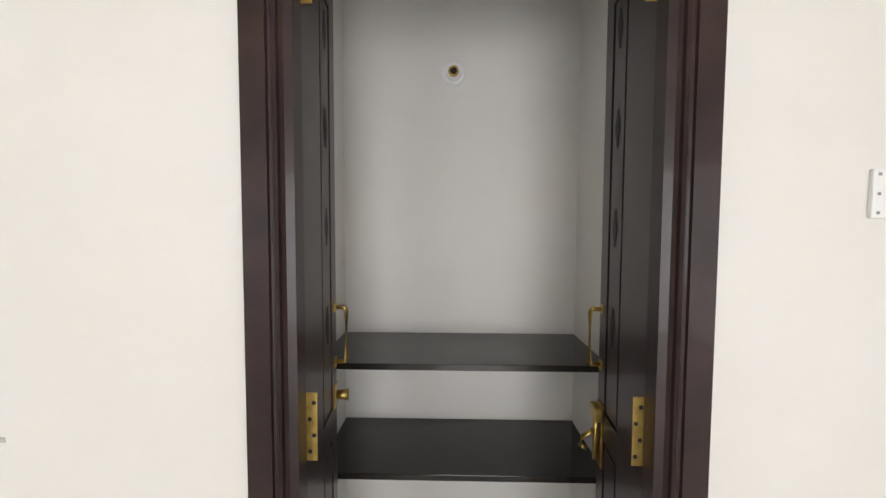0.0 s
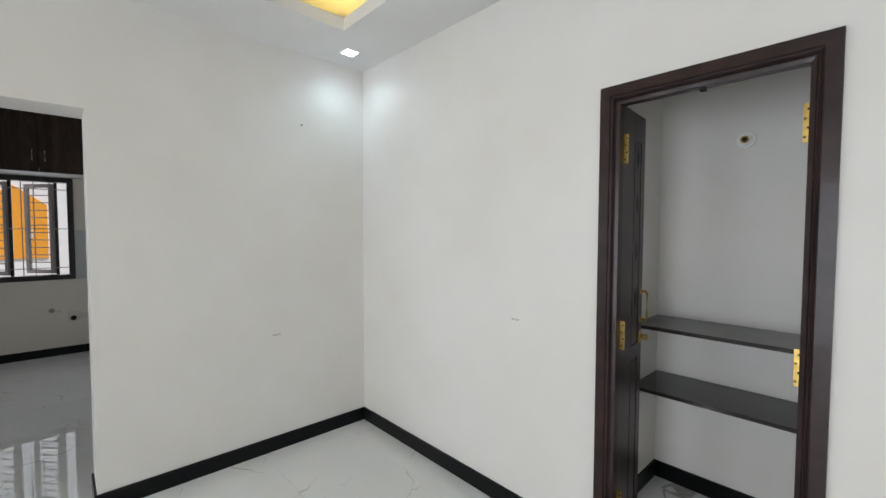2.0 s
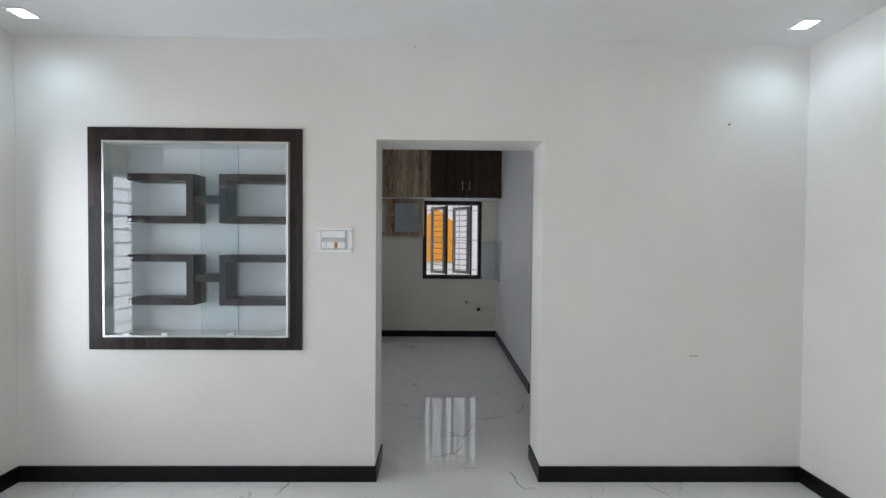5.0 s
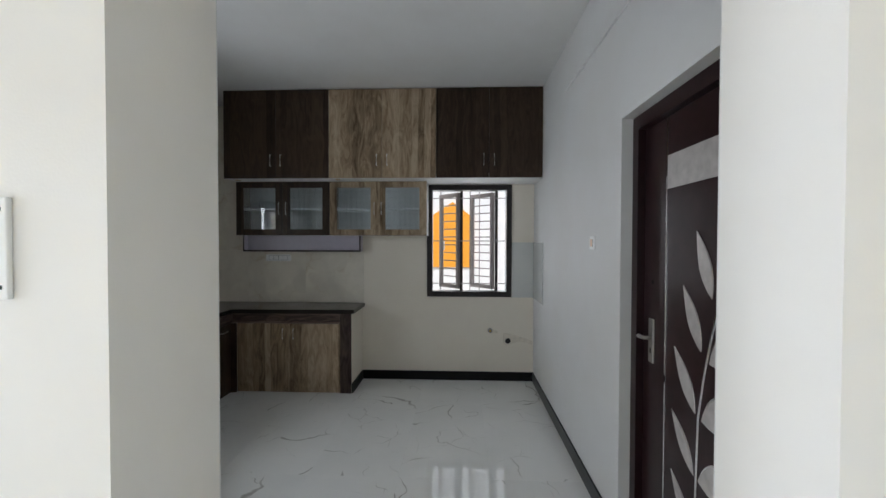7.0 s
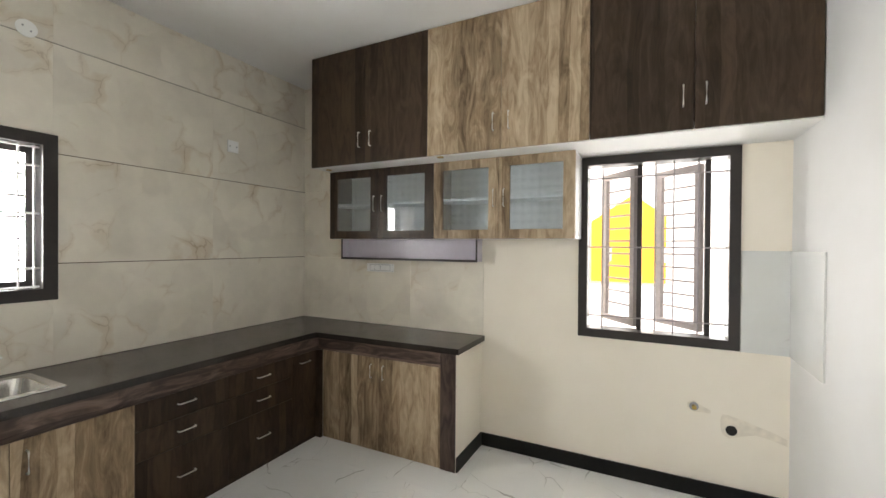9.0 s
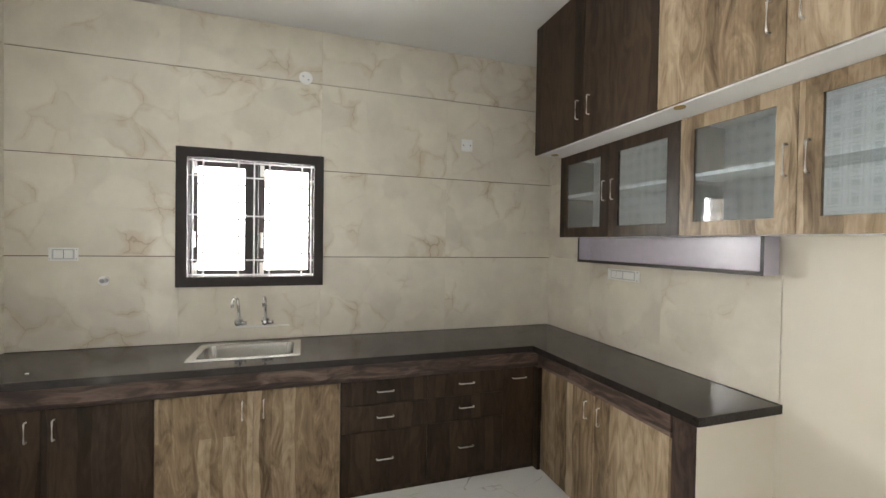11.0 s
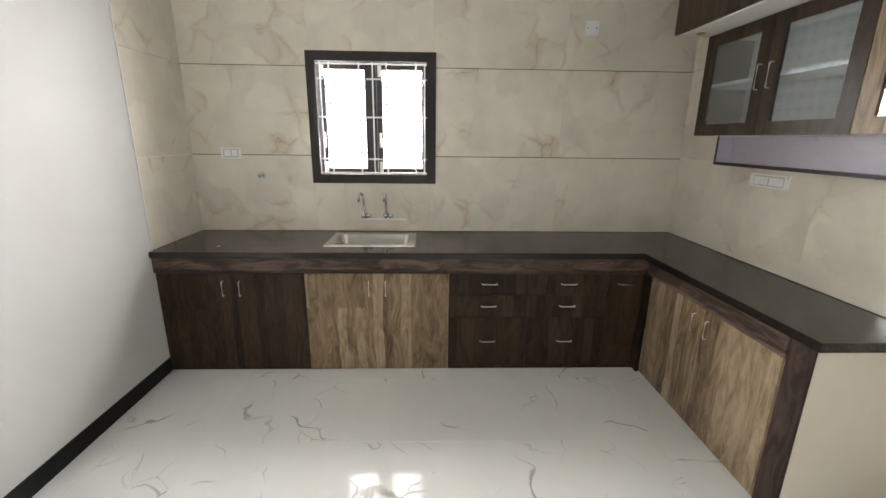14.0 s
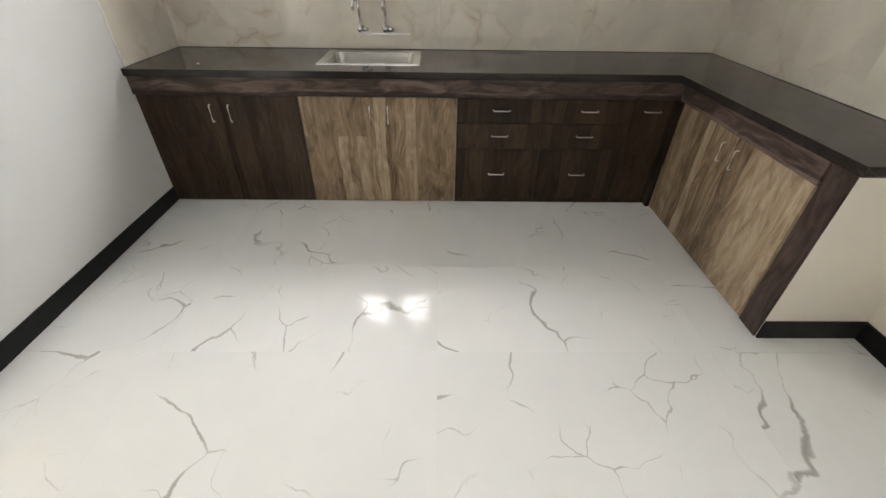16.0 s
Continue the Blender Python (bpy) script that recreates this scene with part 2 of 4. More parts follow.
M_BRASS = plain("brass", (0.48, 0.33, 0.10), 0.32, 1.0, 0.25, 40)
M_PLASTIC = plain("white_plastic", (0.88, 0.88, 0.86), 0.3, grain=0.02)
M_GREYPL = plain("grey_plastic", (0.30, 0.30, 0.31), 0.4)
M_SEAM = plain("pale_grey_plastic", (0.58, 0.58, 0.57), 0.4)
M_ORANGEPL = plain("amber_switch", (0.55, 0.16, 0.03), 0.35)
M_BLACK = plain("black_hollow", (0.006, 0.005, 0.005), 0.7)
M_GRILLE = plain("white_grille_paint", (0.72, 0.71, 0.70), 0.35)
# Darker copy of the white grille paint; backlight shade put into the colour.
M_BACKLIT = plain("backlit_grille_paint", (0.30, 0.27, 0.28), 0.4)
M_GLASS = glass("clear_glass")
M_NICHE = glass("tinted_niche_glass", 0.0, (0.90, 0.95, 0.96))
M_FROST = checked_glass("checked_frosted_glass")
M_DOORPL = plain("dark_maroon_door_laminate", (0.020, 0.0075, 0.0085), 0.3, grain=0.25, scale=18)
M_DOORPL.node_tree.nodes["Principled BSDF"].inputs["Specular IOR Level"].default_value = 0.25
M_LEAF = plain("silver_wood_inlay", (0.50, 0.47, 0.45), 0.35, 0.2, 0.12, 25)
M_YELLOW = plain("yellow_paint", (0.80, 0.55, 0.02), 0.5)
M_ORANGE = plain("orange_wall_paint", (0.90, 0.38, 0.03), 0.6)
M_OUTWALL = plain("white_exterior_paint", (0.86, 0.86, 0.86), 0.8, grain=0.03, scale=6)
M_EARTH = plain("concrete_ground", (0.42, 0.40, 0.37), 0.9, grain=0.2, scale=8)
M_LED = glow("yellow_led_strip", (1.0, 0.72, 0.15), 15.0)
M_PATCH = plain("bare_plaster", (0.74, 0.68, 0.58), 0.9, grain=0.1, scale=25)
M_SPOT = glow("cool_white_lamp", (0.82, 0.92, 1.0), 25.0)


# ---- building helpers ----
def box(bm, x0, y0, z0, x1, y1, z1, edge=0.0):
    x0, x1, y0, y1, z0, z1 = min(x0, x1), max(x0, x1), min(y0, y1), max(y0, y1), min(z0, z1), max(z0, z1)
    m = Matrix.Translation(((x0 + x1) / 2, (y0 + y1) / 2, (z0 + z1) / 2)) @ Matrix.Diagonal((x1 - x0, y1 - y0, z1 - z0, 1))
    made = bmesh.ops.create_cube(bm, size=1, matrix=m)["verts"]
    if edge:
        edges = list({e for v in made for e in v.link_edges})
        bmesh.ops.bevel(bm, geom=edges, offset=edge, segments=2, affect="EDGES", profile=0.5)
    return bm


def boxes(*rows, edge=0.0):
    bm = bmesh.new()
    for r in rows:
        box(bm, *r, edge=edge)
    return bm


def rod(bm, a, b, r, segments=12, r2=None):
    a, b = Vector(a), Vector(b)
    turn = (b - a).to_track_quat("Z", "Y").to_matrix().to_4x4()
    bmesh.ops.create_cone(bm, cap_ends=True, segments=segments, radius1=r, radius2=r if r2 is None else r2, depth=(b - a).length, matrix=Matrix.Translation((a + b) / 2) @ turn)
    return bm


def bar(a, b, r, segments=8):
    return rod(bmesh.new(), a, b, r, segments)


def tube(points, r, segments=10):
    """A bent pipe through the points."""
    bm = bmesh.new()
    pts = [Vector(p) for p in points]
    rings = []
    for i, p in enumerate(pts):
        d = (pts[min(i + 1, len(pts) - 1)] - pts[max(i - 1, 0)]).normalized()
        q = d.to_track_quat("Z", "Y").to_matrix()
        rings.append([bm.verts.new(p + q @ Vector((r * math.cos(2 * math.pi * k / segments), r * math.sin(2 * math.pi * k / segments), 0))) for k in range(segments)])
    for a, b in zip(rings, rings[1:]):
        for k in range(segments):
            bm.faces.new((a[k], a[(k + 1) % segments], b[(k + 1) % segments], b[k]))
    bm.faces.new(rings[0][::-1]), bm.faces.new(rings[-1])
    return bm


def prism(outline, axis, lo, hi):
    """A flat outline of (a, b) pairs, made thick along an axis: 'x' takes (y, z), 'y' takes (x, z), 'z' takes (x, y)."""
    bm = bmesh.new()
    put = {"x": lambda a, b, c: (c, a, b), "y": lambda a, b, c: (a, c, b), "z": lambda a, b, c: (a, b, c)}[axis]
    low = [bm.verts.new(put(a, b, lo)) for a, b in outline]
    top = [bm.verts.new(put(a, b, hi)) for a, b in outline]
    bm.faces.new(low[::-1]), bm.faces.new(top)
    for k in range(len(low)):
        n = (k + 1) % len(low)
        bm.faces.new((low[k], low[n], top[n], top[k]))
    bmesh.ops.recalc_face_normals(bm, faces=bm.faces)
    return bm


def mesh_of(name, bm, mat, smooth=False):
    me = bpy.data.meshes.new(name)
    bm.to_mesh(me)
    bm.free()
    me.materials.append(mat)
    if smooth:
        for p in me.polygons:
            p.use_smooth = True
    return me


def thing(name, label, category, at, group=""):
    ob = new(name)
    ob.location = at
    ob.empty_display_size = 0.05
    return tagged(ob, label, category, group)


def base_of(ob):
    v = Vector((0, 0, 0))
    while ob:
        v += ob.location
        ob = ob.parent
    return v


def part(name, bm, mat, parent, label="", smooth=False):
    """Links bm, built in world coordinates, as one mesh under a thing or a part."""
    bmesh.ops.translate(bm, verts=bm.verts, vec=-base_of(parent))
    ob = new(name, mesh_of(name, bm, mat, smooth))
    ob.parent = parent
    return tagged(ob, label)


def structure(name, bm, mat, label, category):
    return tagged(new(name, mesh_of(name, bm, mat)), label, category, kind="structure")


def single(name, bm, mat, label, category, at, group="", smooth=False):
    """A thing of one mesh with its origin at its base."""
    bmesh.ops.translate(bm, verts=bm.verts, vec=-Vector(at))
    ob = new(name, mesh_of(name, bm, mat, smooth))
    ob.location = at
    return tagged(ob, label, category, group)


def pierced(axis, lo, hi, a0, a1, z0, z1, holes):
    """A wall across an axis from lo to hi, running a0..a1, with holes (a0, a1, z0, z1)."""
    bm = bmesh.new()
    cuts = sorted({a0, a1, *[h[0] for h in holes], *[h[1] for h in holes]})
    for p, q in zip(cuts, cuts[1:]):
        inside = sorted((h for h in holes if h[0] <= p and h[1] >= q), key=lambda h: h[2])
        z = z0
        for h in inside + [(0, 0, z1, z1)]:
            if h[2] > z + 1e-6:
                if axis == "x":
                    box(bm, lo, p, z, hi, q, h[2])
                else:
                    box(bm, p, lo, z, q, hi, h[2])
            z = h[3]
    return bm


# ---- plan, in metres ----
LW, KE = -2.36, -2.64           # partition: living side, kitchen side
LN, LS, LE = 0.618, -4.36, 2.60  # living room: north, south, east faces
KW, KN, KS = -6.37, -0.79, -4.56  # kitchen: west, north, south faces
KC, LC, TRAY = 3.068, 2.79, 2.97  # ceilings
OP0, OP1, OPZ = -2.120, -1.066, 2.170  # opening between the rooms
PX0, PX1, PZ = -0.371, 0.409, 2.165    # prayer cupboard frame, outer
PW, PE, PN = -0.447, 0.462, 1.545      # prayer cupboard, inside
DX0, DX1, DZ = -3.890, -2.820, 2.163   # kitchen door recess
NI = (-3.826, -2.667, 0.914, 2.146)    # display niche: y0, y1, z0, z1
WW = (-1.950, -1.052, 0.950, 2.152)    # west window hole: y0, y1, z0, z1
SW = (-4.449, -3.551, 1.250, 2.146)    # south window hole: x0, x1, z0, z1
LWIN = (-2.13, -1.22, 0.66, 2.11)      # living window hole: x0, x1, z0, z1
FILL_EAST = (-4.10, -2.80, 0.0, 2.20)      # added unseen light opening in the east wall: y0, y1, z0, z1
FILL_SOUTH = (-0.30, 1.00, 0.0, 2.20)        # hole for added south fill light, never in view: x0, x1, z0, z1
ROW = (0.855, 1.437, 2.063, 2.687, KC)  # courses of the wall tiles

# ---- large structure ----
structure("ground", boxes((-60, -60, -0.35, 60, 60, -0.25)), M_EARTH, "bare concrete ground outside the house", "ground")
floor = structure("floor", boxes((-6.62, -4.82, -0.2, 2.8, 1.7, -0.0008)), M_JOINT, "polished white marble-look floor with grey veins", "floor")
structure("wall_partition", pierced("x", KE, LW, KS, LN, 0, 3.2, [(OP0, OP1, 0, OPZ), NI]), M_WALL, "cream painted wall with an open doorway and a display niche", "wall")
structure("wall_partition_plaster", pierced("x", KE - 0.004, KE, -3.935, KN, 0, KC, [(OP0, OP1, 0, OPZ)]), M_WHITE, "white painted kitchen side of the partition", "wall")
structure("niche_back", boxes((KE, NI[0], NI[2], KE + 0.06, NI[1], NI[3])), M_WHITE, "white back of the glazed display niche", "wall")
structure("wall_living_north", pierced("y", LN, LN + 0.2, KE, LE, 0, 3.2, [(PX0 + 0.02, PX1 - 0.02, 0, PZ - 0.02)]), M_WALL, "cream painted wall around the prayer cupboard", "wall")
structure("wall_living_south", pierced("y", LS - 0.22, LS, LW, LE, 0, 3.2, [LWIN, FILL_SOUTH]), M_WALL, "cream painted wall with a grilled window and an unseen light opening", "wall")
structure("wall_living_east", pierced("x", LE, LE + 0.2, LS - 0.22, LN + 0.2, 0, 3.2, [FILL_EAST]), M_WALL, "off-white painted wall with an unseen light opening", "wall")
structure("wall_kitchen_west", pierced("x", KW - 0.22, KW, KS - 0.22, KN + 0.25, 0, 3.2, [WW]), M_CREAM, "cream painted kitchen wall with a grilled window", "wall")
structure("wall_south", pierced("y", KS - 0.22, KS, KW, KE + 0.2, 0, 3.2, [SW]), M_GROUT, "kitchen wall clad in large beige marble tiles", "wall")
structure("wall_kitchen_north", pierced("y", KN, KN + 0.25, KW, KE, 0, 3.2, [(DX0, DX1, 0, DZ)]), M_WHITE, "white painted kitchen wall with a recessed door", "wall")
structure("wall_puja_west", boxes((PW - 0.1, LN + 0.2, 0, PW, PN + 0.1, 2.8)), M_WALL, "cream painted side of the prayer cupboard", "wall")
structure("wall_puja_east", boxes((PE, LN + 0.2, 0, PE + 0.1, PN + 0.1, 2.8)), M_WALL, "cream painted side of the prayer cupboard", "wall")
structure("wall_puja_north", boxes((PW, PN, 0, PE, PN + 0.1, 2.8)), M_WALL, "cream painted back of the prayer cupboard", "wall")
structure("ceiling_puja", boxes((PW - 0.1, LN + 0.2, 2.6, PE + 0.1, PN + 0.1, 2.7)), M_CEIL, "white ceiling of the prayer cupboard", "ceiling")
structure("ceiling_kitchen", boxes((KW, KS, KC, KE, KN, KC + 0.12)), M_CEIL, "plain white kitchen ceiling", "ceiling")
TX0, TX1, TY0, TY1 = -1.845, 2.15, -3.90, 0.165
structure("ceiling_living", boxes((LW, LS, LC, TX0, LN, LC + 0.035), (TX1, LS, LC, LE, LN, LC + 0.035),
                                  (TX0, LS, LC, TX1, TY0, LC + 0.035), (TX0, TY1, LC, TX1, LN, LC + 0.035),
                                  (TX0 - 0.03, TY0 - 0.03, LC + 0.035, TX0, TY1 + 0.03, LC + 0.075), (TX1, TY0 - 0.03, LC + 0.035, TX1 + 0.03, TY1 + 0.03, LC + 0.075),
                                  (TX0, TY0 - 0.03, LC + 0.035, TX1, TY0, LC + 0.075), (TX0, TY1, LC + 0.035, TX1, TY1 + 0.03, LC + 0.075),
                                  (LW, LS, TRAY, LE, LN, TRAY + 0.1)), M_CEIL, "white false ceiling with a tray and a lit cove", "ceiling")
structure("slab_loft", boxes((KW, -3.98, 2.174, -5.905, KN, 2.22)), M_CEIL, "white concrete loft slab under the upper cabinets", "slab")

SK = 0.098
structure("baseboard_living_west", boxes((LW, OP1, 0, LW + 0.012, LN, SK), (LW, LS, 0, LW + 0.012, OP0, SK),
                                         (KE, OP1 - 0.012, 0, LW + 0.012, OP1, SK), (KE, OP0, 0, LW + 0.012, OP0 + 0.012, SK)), M_SKIRT, "black granite skirting along the partition", "baseboard")
structure("baseboard_living_north", boxes((LW + 0.012, LN - 0.012, 0, PX0, LN, SK), (PX1, LN - 0.012, 0, LE, LN, SK)), M_SKIRT, "black granite skirting beside the prayer cupboard", "baseboard")
structure("baseboard_living_south", boxes((LW + 0.012, LS, 0, LE, LS + 0.012, SK)), M_SKIRT, "black granite skirting", "baseboard")
structure("baseboard_puja", boxes((PW, PN - 0.012, 0, PE, PN, SK), (PW, LN + 0.2, 0, PW + 0.012, PN - 0.012, SK), (PE - 0.012, LN + 0.2, 0, PE, PN - 0.012, SK)), M_SKIRT, "black granite skirting inside the prayer cupboard", "baseboard")
structure("baseboard_kitchen_west", boxes((KW, -2.695, 0, KW + 0.012, KN, SK), (KW + 0.012, -2.695, 0, -5.905, -2.683, SK)), M_SKIRT, "black granite skirting below the kitchen window", "baseboard")
structure("baseboard_kitchen_north", boxes((KW + 0.012, KN - 0.012, 0, DX0, KN, SK), (DX1, KN - 0.012, 0, KE, KN, SK)), M_SKIRT, "black granite skirting along the white kitchen wall", "baseboard")
structure("baseboard_kitchen_east", boxes((KE - 0.012, -3.93, 0, KE, OP0, SK), (KE - 0.012, OP1, 0, KE, KN - 0.012, SK)), M_SKIRT, "black granite skirting along the kitchen side of the partition", "baseboard")


# ---- kitchen cabinets ----
class Run:
    """Places boxes along a run of cabinets: u along the wall, d out of the front plane."""

    def __init__(self, axis, front):
        self.axis, self.front = axis, front

    def at(self, u, d, z):
        return (u, self.front + d, z) if self.axis == "x" else (self.front + d, u, z)

    def box(self, u0, u1, d0, d1, z0, z1, edge=0.0):
        return boxes((*self.at(u0, d0, z0), *self.at(u1, d1, z1)), edge=edge)


def pull(run, parent, u, z, length, upright, mat=None):
    """A slim bow handle on a front; its feet sit on the board."""
    h, out = length / 2, 0.020
    steps = [(-h, 0.0), (-h, out * 0.75), (-h * 0.9, out), (h * 0.9, out), (h, out * 0.75), (h, 0.0)]
    pts = [run.at(u, d, z + s) if upright else run.at(u + s, d, z) for s, d in steps]
    return part("handle", tube(pts, 0.0040, 8), mat or M_STEEL, parent, "slim brushed steel handle", True)


def base_unit(run, u0, u1, z0, z1, depth, mat, kind, label, group):
    ob = thing("base_cabinet", label, "kitchen cabinet", run.at((u0 + u1) / 2, -depth / 2, z0), group)
    part("body", run.box(u0 + 0.001, u1 - 0.001, -depth, -0.020, z0, z1), mat, ob)
    g, mid = 0.0015, (u0 + u1) / 2
    if kind == "doors":
        for a, b, h in ((u0, mid, mid - 0.055), (mid, u1, mid + 0.055)):
            d = part("door", run.box(a + g, b - g, -0.018, 0, z0 + 0.004, z1 - 0.002, 0.001), mat, ob)
            pull(run, d, h, z1 - 0.105, 0.10, True)
    elif kind == "drawers":
        for a, b, zh in ((0.030, 0.388, 0.217), (0.391, 0.553, 0.477), (0.556, z1 - 0.002, 0.635)):
            d = part("drawer_front", run.box(u0 + g, u1 - g, -0.018, 0, a, b, 0.001), mat, ob)
            pull(run, d, mid, zh, 0.10, False)
        part("plinth", run.box(u0 + 0.001, u1 - 0.001, -0.0195, -0.004, z0, 0.028), mat, ob)
    else:
        d = part("door", run.box(u0 + g, u1 - g, -0.018, 0, 0.030, z1 - 0.002, 0.001), mat, ob)
        pull(run, d, u0 + 0.10 if kind == "low" else mid, 0.637, 0.10, False)
        part("plinth", run.box(u0 + 0.001, u1 - 0.001, -0.0195, -0.004, z0, 0.028), mat, ob)
    return ob


SOUTH, WEST = Run("x", -3.93), Run("y", -5.90)
CT = 0.706
base_unit(SOUTH, -3.600, -2.645, 0.0, CT, 0.6, M_DARK, "doors", "dark walnut laminate base cabinet with two doors beside the white wall", "base cabinets")
base_unit(SOUTH, -4.555, -3.600, 0.0, CT, 0.6, M_LIGHT, "doors", "brown wood-grain base cabinet with two doors under the sink", "base cabinets")
base_unit(SOUTH, -5.097, -4.555, 0.0, CT, 0.6, M_DARK, "drawers", "dark walnut laminate base cabinet with three drawers", "base cabinets")
base_unit(SOUTH, -5.630, -5.097, 0.0, CT, 0.6, M_DARK, "drawers", "dark walnut laminate base cabinet with three drawers", "base cabinets")
base_unit(SOUTH, -5.870, -5.630, 0.0, CT, 0.6, M_DARK, "narrow", "narrow dark walnut corner base cabinet with one handle", "base cabinets")
base_unit(WEST, -3.880, -2.812, 0.0, CT, 0.42, M_LIGHT, "doors", "brown wood-grain base cabinet with two doors below the hood", "base cabinets")
single("end_panel", WEST.box(-2.812, -2.698, -0.12, 0.004, 0.0, 0.813, 0.001), M_STILE, "dark wood end stile of the base cabinets", "panel", WEST.at(-2.755, -0.06, 0.0))
single("corner_post", boxes((-5.898, -3.95, 0.0, -5.872, -3.882, CT)), M_DARK, "dark corner filler between the base cabinets", "filler", (-5.885, -3.916, 0.0))
structure("counter_end_wall", boxes((KW, -2.81, 0, -6.03, -2.695, 0.813), (-6.03, -2.7965, 0, -6.0205, -2.695, 0.813), (-6.0205, -2.6975, 0, -5.9045, -2.695, 0.813)), M_CREAM, "cream painted end wall under the worktop", "wall")

pel = thing("pelmet", "dark weathered wood apron board under the granite worktop edge", "trim board", (-4.3, -3.92, CT))
part("board", boxes((-5.895, -3.945, CT + 0.003, KE - 0.002, -3.918, 0.813), edge=0.0015), M_PELMET, pel)
part("board", boxes((-5.918, -3.918, CT + 0.003, -5.888, -2.8125, 0.813), edge=0.0015), M_PELMET, pel)

# granite worktop in an L with a hole for the sink
SX0, SX1, SY0, SY1 = -4.325, -3.700, -4.470, -4.055
worktop = thing("worktop", "dark polished granite worktop in an L shape", "worktop", (-4.6, -4.2, 0.815))
top = bmesh.new()
for r in ((-5.838, KS, SX0 + 0.02, -3.902), (SX1 - 0.02, KS, KE - 0.001, -3.902), (SX0 + 0.02, KS, SX1 - 0.02, SY0 + 0.02), (SX0 + 0.02, SY1 - 0.02, SX1 - 0.02, -3.902)):
    box(top, r[0], r[1], 0.815, r[2], r[3], 0.855)
bmesh.ops.remove_doubles(top, verts=top.verts, dist=0.0005)
part("slab", top, M_GRANITE, worktop, "granite slab with the sink cut-out")
part("slab", prism([(KW, KS), (-5.8385, KS), (-5.8385, -3.903), (-5.878, -2.668), (KW, -2.668)], "z", 0.815, 0.855), M_GRANITE, worktop, "granite slab of the short arm")
single("plaster_crumb", boxes((-3.02, -4.05, 0.8552, -3.005, -4.042, 0.860), edge=0.001), M_PLASTIC, "white crumb of plaster lying on the worktop", "crumb", (-3.012, -4.046, 0.8552))


def upper_unit(run, u0, u1, z0, z1, depth, mat, label, group):
    ob = thing("loft_cabinet", label, "cabinet", run.at((u0 + u1) / 2, -depth / 2, z0), group)
    part("body", run.box(u0 + 0.001, u1 - 0.001, -depth, -0.020, 2.222, z1), mat, ob)
    mid = (u0 + u1) / 2
    for a, b, h in ((u0, mid, mid - 0.052), (mid, u1, mid + 0.052)):
        d = part("door", run.box(a + 0.0015, b - 0.0015, -0.018, 0, z0 + 0.002, z1 - 0.004, 0.001), mat, ob)
        pull(run, d, h, 2.355, 0.11, True)
    return ob


LOFT = Run("y", -5.88)
upper_unit(LOFT, -3.997, -2.920, 2.176, KC - 0.004, 0.48, M_DARK, "dark walnut loft cabinet with two doors under the ceiling", "loft cabinets")
upper_unit(LOFT, -2.920, -1.842, 2.176, KC - 0.004, 0.48, M_LIGHT, "brown wood-grain loft cabinet with two doors under the ceiling", "loft cabinets")
upper_unit(LOFT, -1.842, KN - 0.004, 2.176, KC - 0.004, 0.48, M_DARK, "dark walnut loft cabinet with two doors above the window", "loft cabinets")

M_SIDE = plain("off_white_side_board", (0.60, 0.585, 0.56), 0.4, grain=0.06, scale=8)
M_INSIDE = plain("white_carcass_board", (0.87, 0.88, 0.88), 0.5, grain=0.03)


def glazed_unit(run, u0, u1, z0, z1, depth, mat, label, right_side):
    ob = thing("wall_cabinet", label, "cabinet", run.at((u0 + u1) / 2, -depth / 2, z0), "glazed wall cabinets")
    t = 0.018
    part("back", run.box(u0 + t, u1 - t, -depth, -depth + 0.008, z0 + t, z1 - t), M_INSIDE, ob)
    part("top", run.box(u0, u1, -depth, -0.020, z1 - t, z1), M_INSIDE, ob)
    part("bottom", run.box(u0, u1, -depth, -0.020, z0, z0 + t), M_INSIDE, ob)
    part("side", run.box(u0, u0 + t, -depth, -0.020, z0 + t, z1 - t), mat, ob)
    part("side", run.box(u1 - t, u1, -depth, -0.020, z0 + t, z1 - t), right_side, ob)
    part("shelf", run.box(u0 + t, u1 - t, -depth + 0.008, -0.0135, (z0 + z1) / 2 - 0.009, (z0 + z1) / 2 + 0.009), M_INSIDE, ob, "white shelf")
    mid, w = (u0 + u1) / 2, 0.076
    for a, b, h in ((u0, mid, mid - 0.038), (mid, u1, mid + 0.038)):
        a, b = a + 0.0015, b - 0.0015
        bm = bmesh.new()
        rims = []
        for k, y in ((0, 0.0), (1, 0.0), (1, -0.018), (0, -0.018)):
            i, j = k * w, k * w * 0.85
            rims.append([bm.verts.new(run.at(u, y, z)) for u, z in ((a + i, z0 + j), (b - i, z0 + j), (b - i, z1 - j), (a + i, z1 - j))])
        for p, q in zip(rims, rims[1:] + rims[:1]):
            for k in range(4):
                bm.faces.new((p[k], p[(k + 1) % 4], q[(k + 1) % 4], q[k]))
        bmesh.ops.recalc_face_normals(bm, faces=bm.faces)
        d = part("door", bm, mat, ob)
        part("glass_pane", run.box(a + w - 0.004, b - w + 0.004, -0.012, -0.007, z0 + w * 0.85 - 0.004, z1 - w * 0.85 + 0.004), M_FROST, d, "frosted glass pane").visible_shadow = False
        pull(run, d, h, (z0 + z1) / 2, 0.12, True)
    return ob


WALLU = Run("y", -6.087)
glazed_unit(WALLU, -3.984, -2.977, 1.605, 2.172, 0.281, M_DARK, "dark walnut wall cabinet with two frosted glass doors", M_DARK)
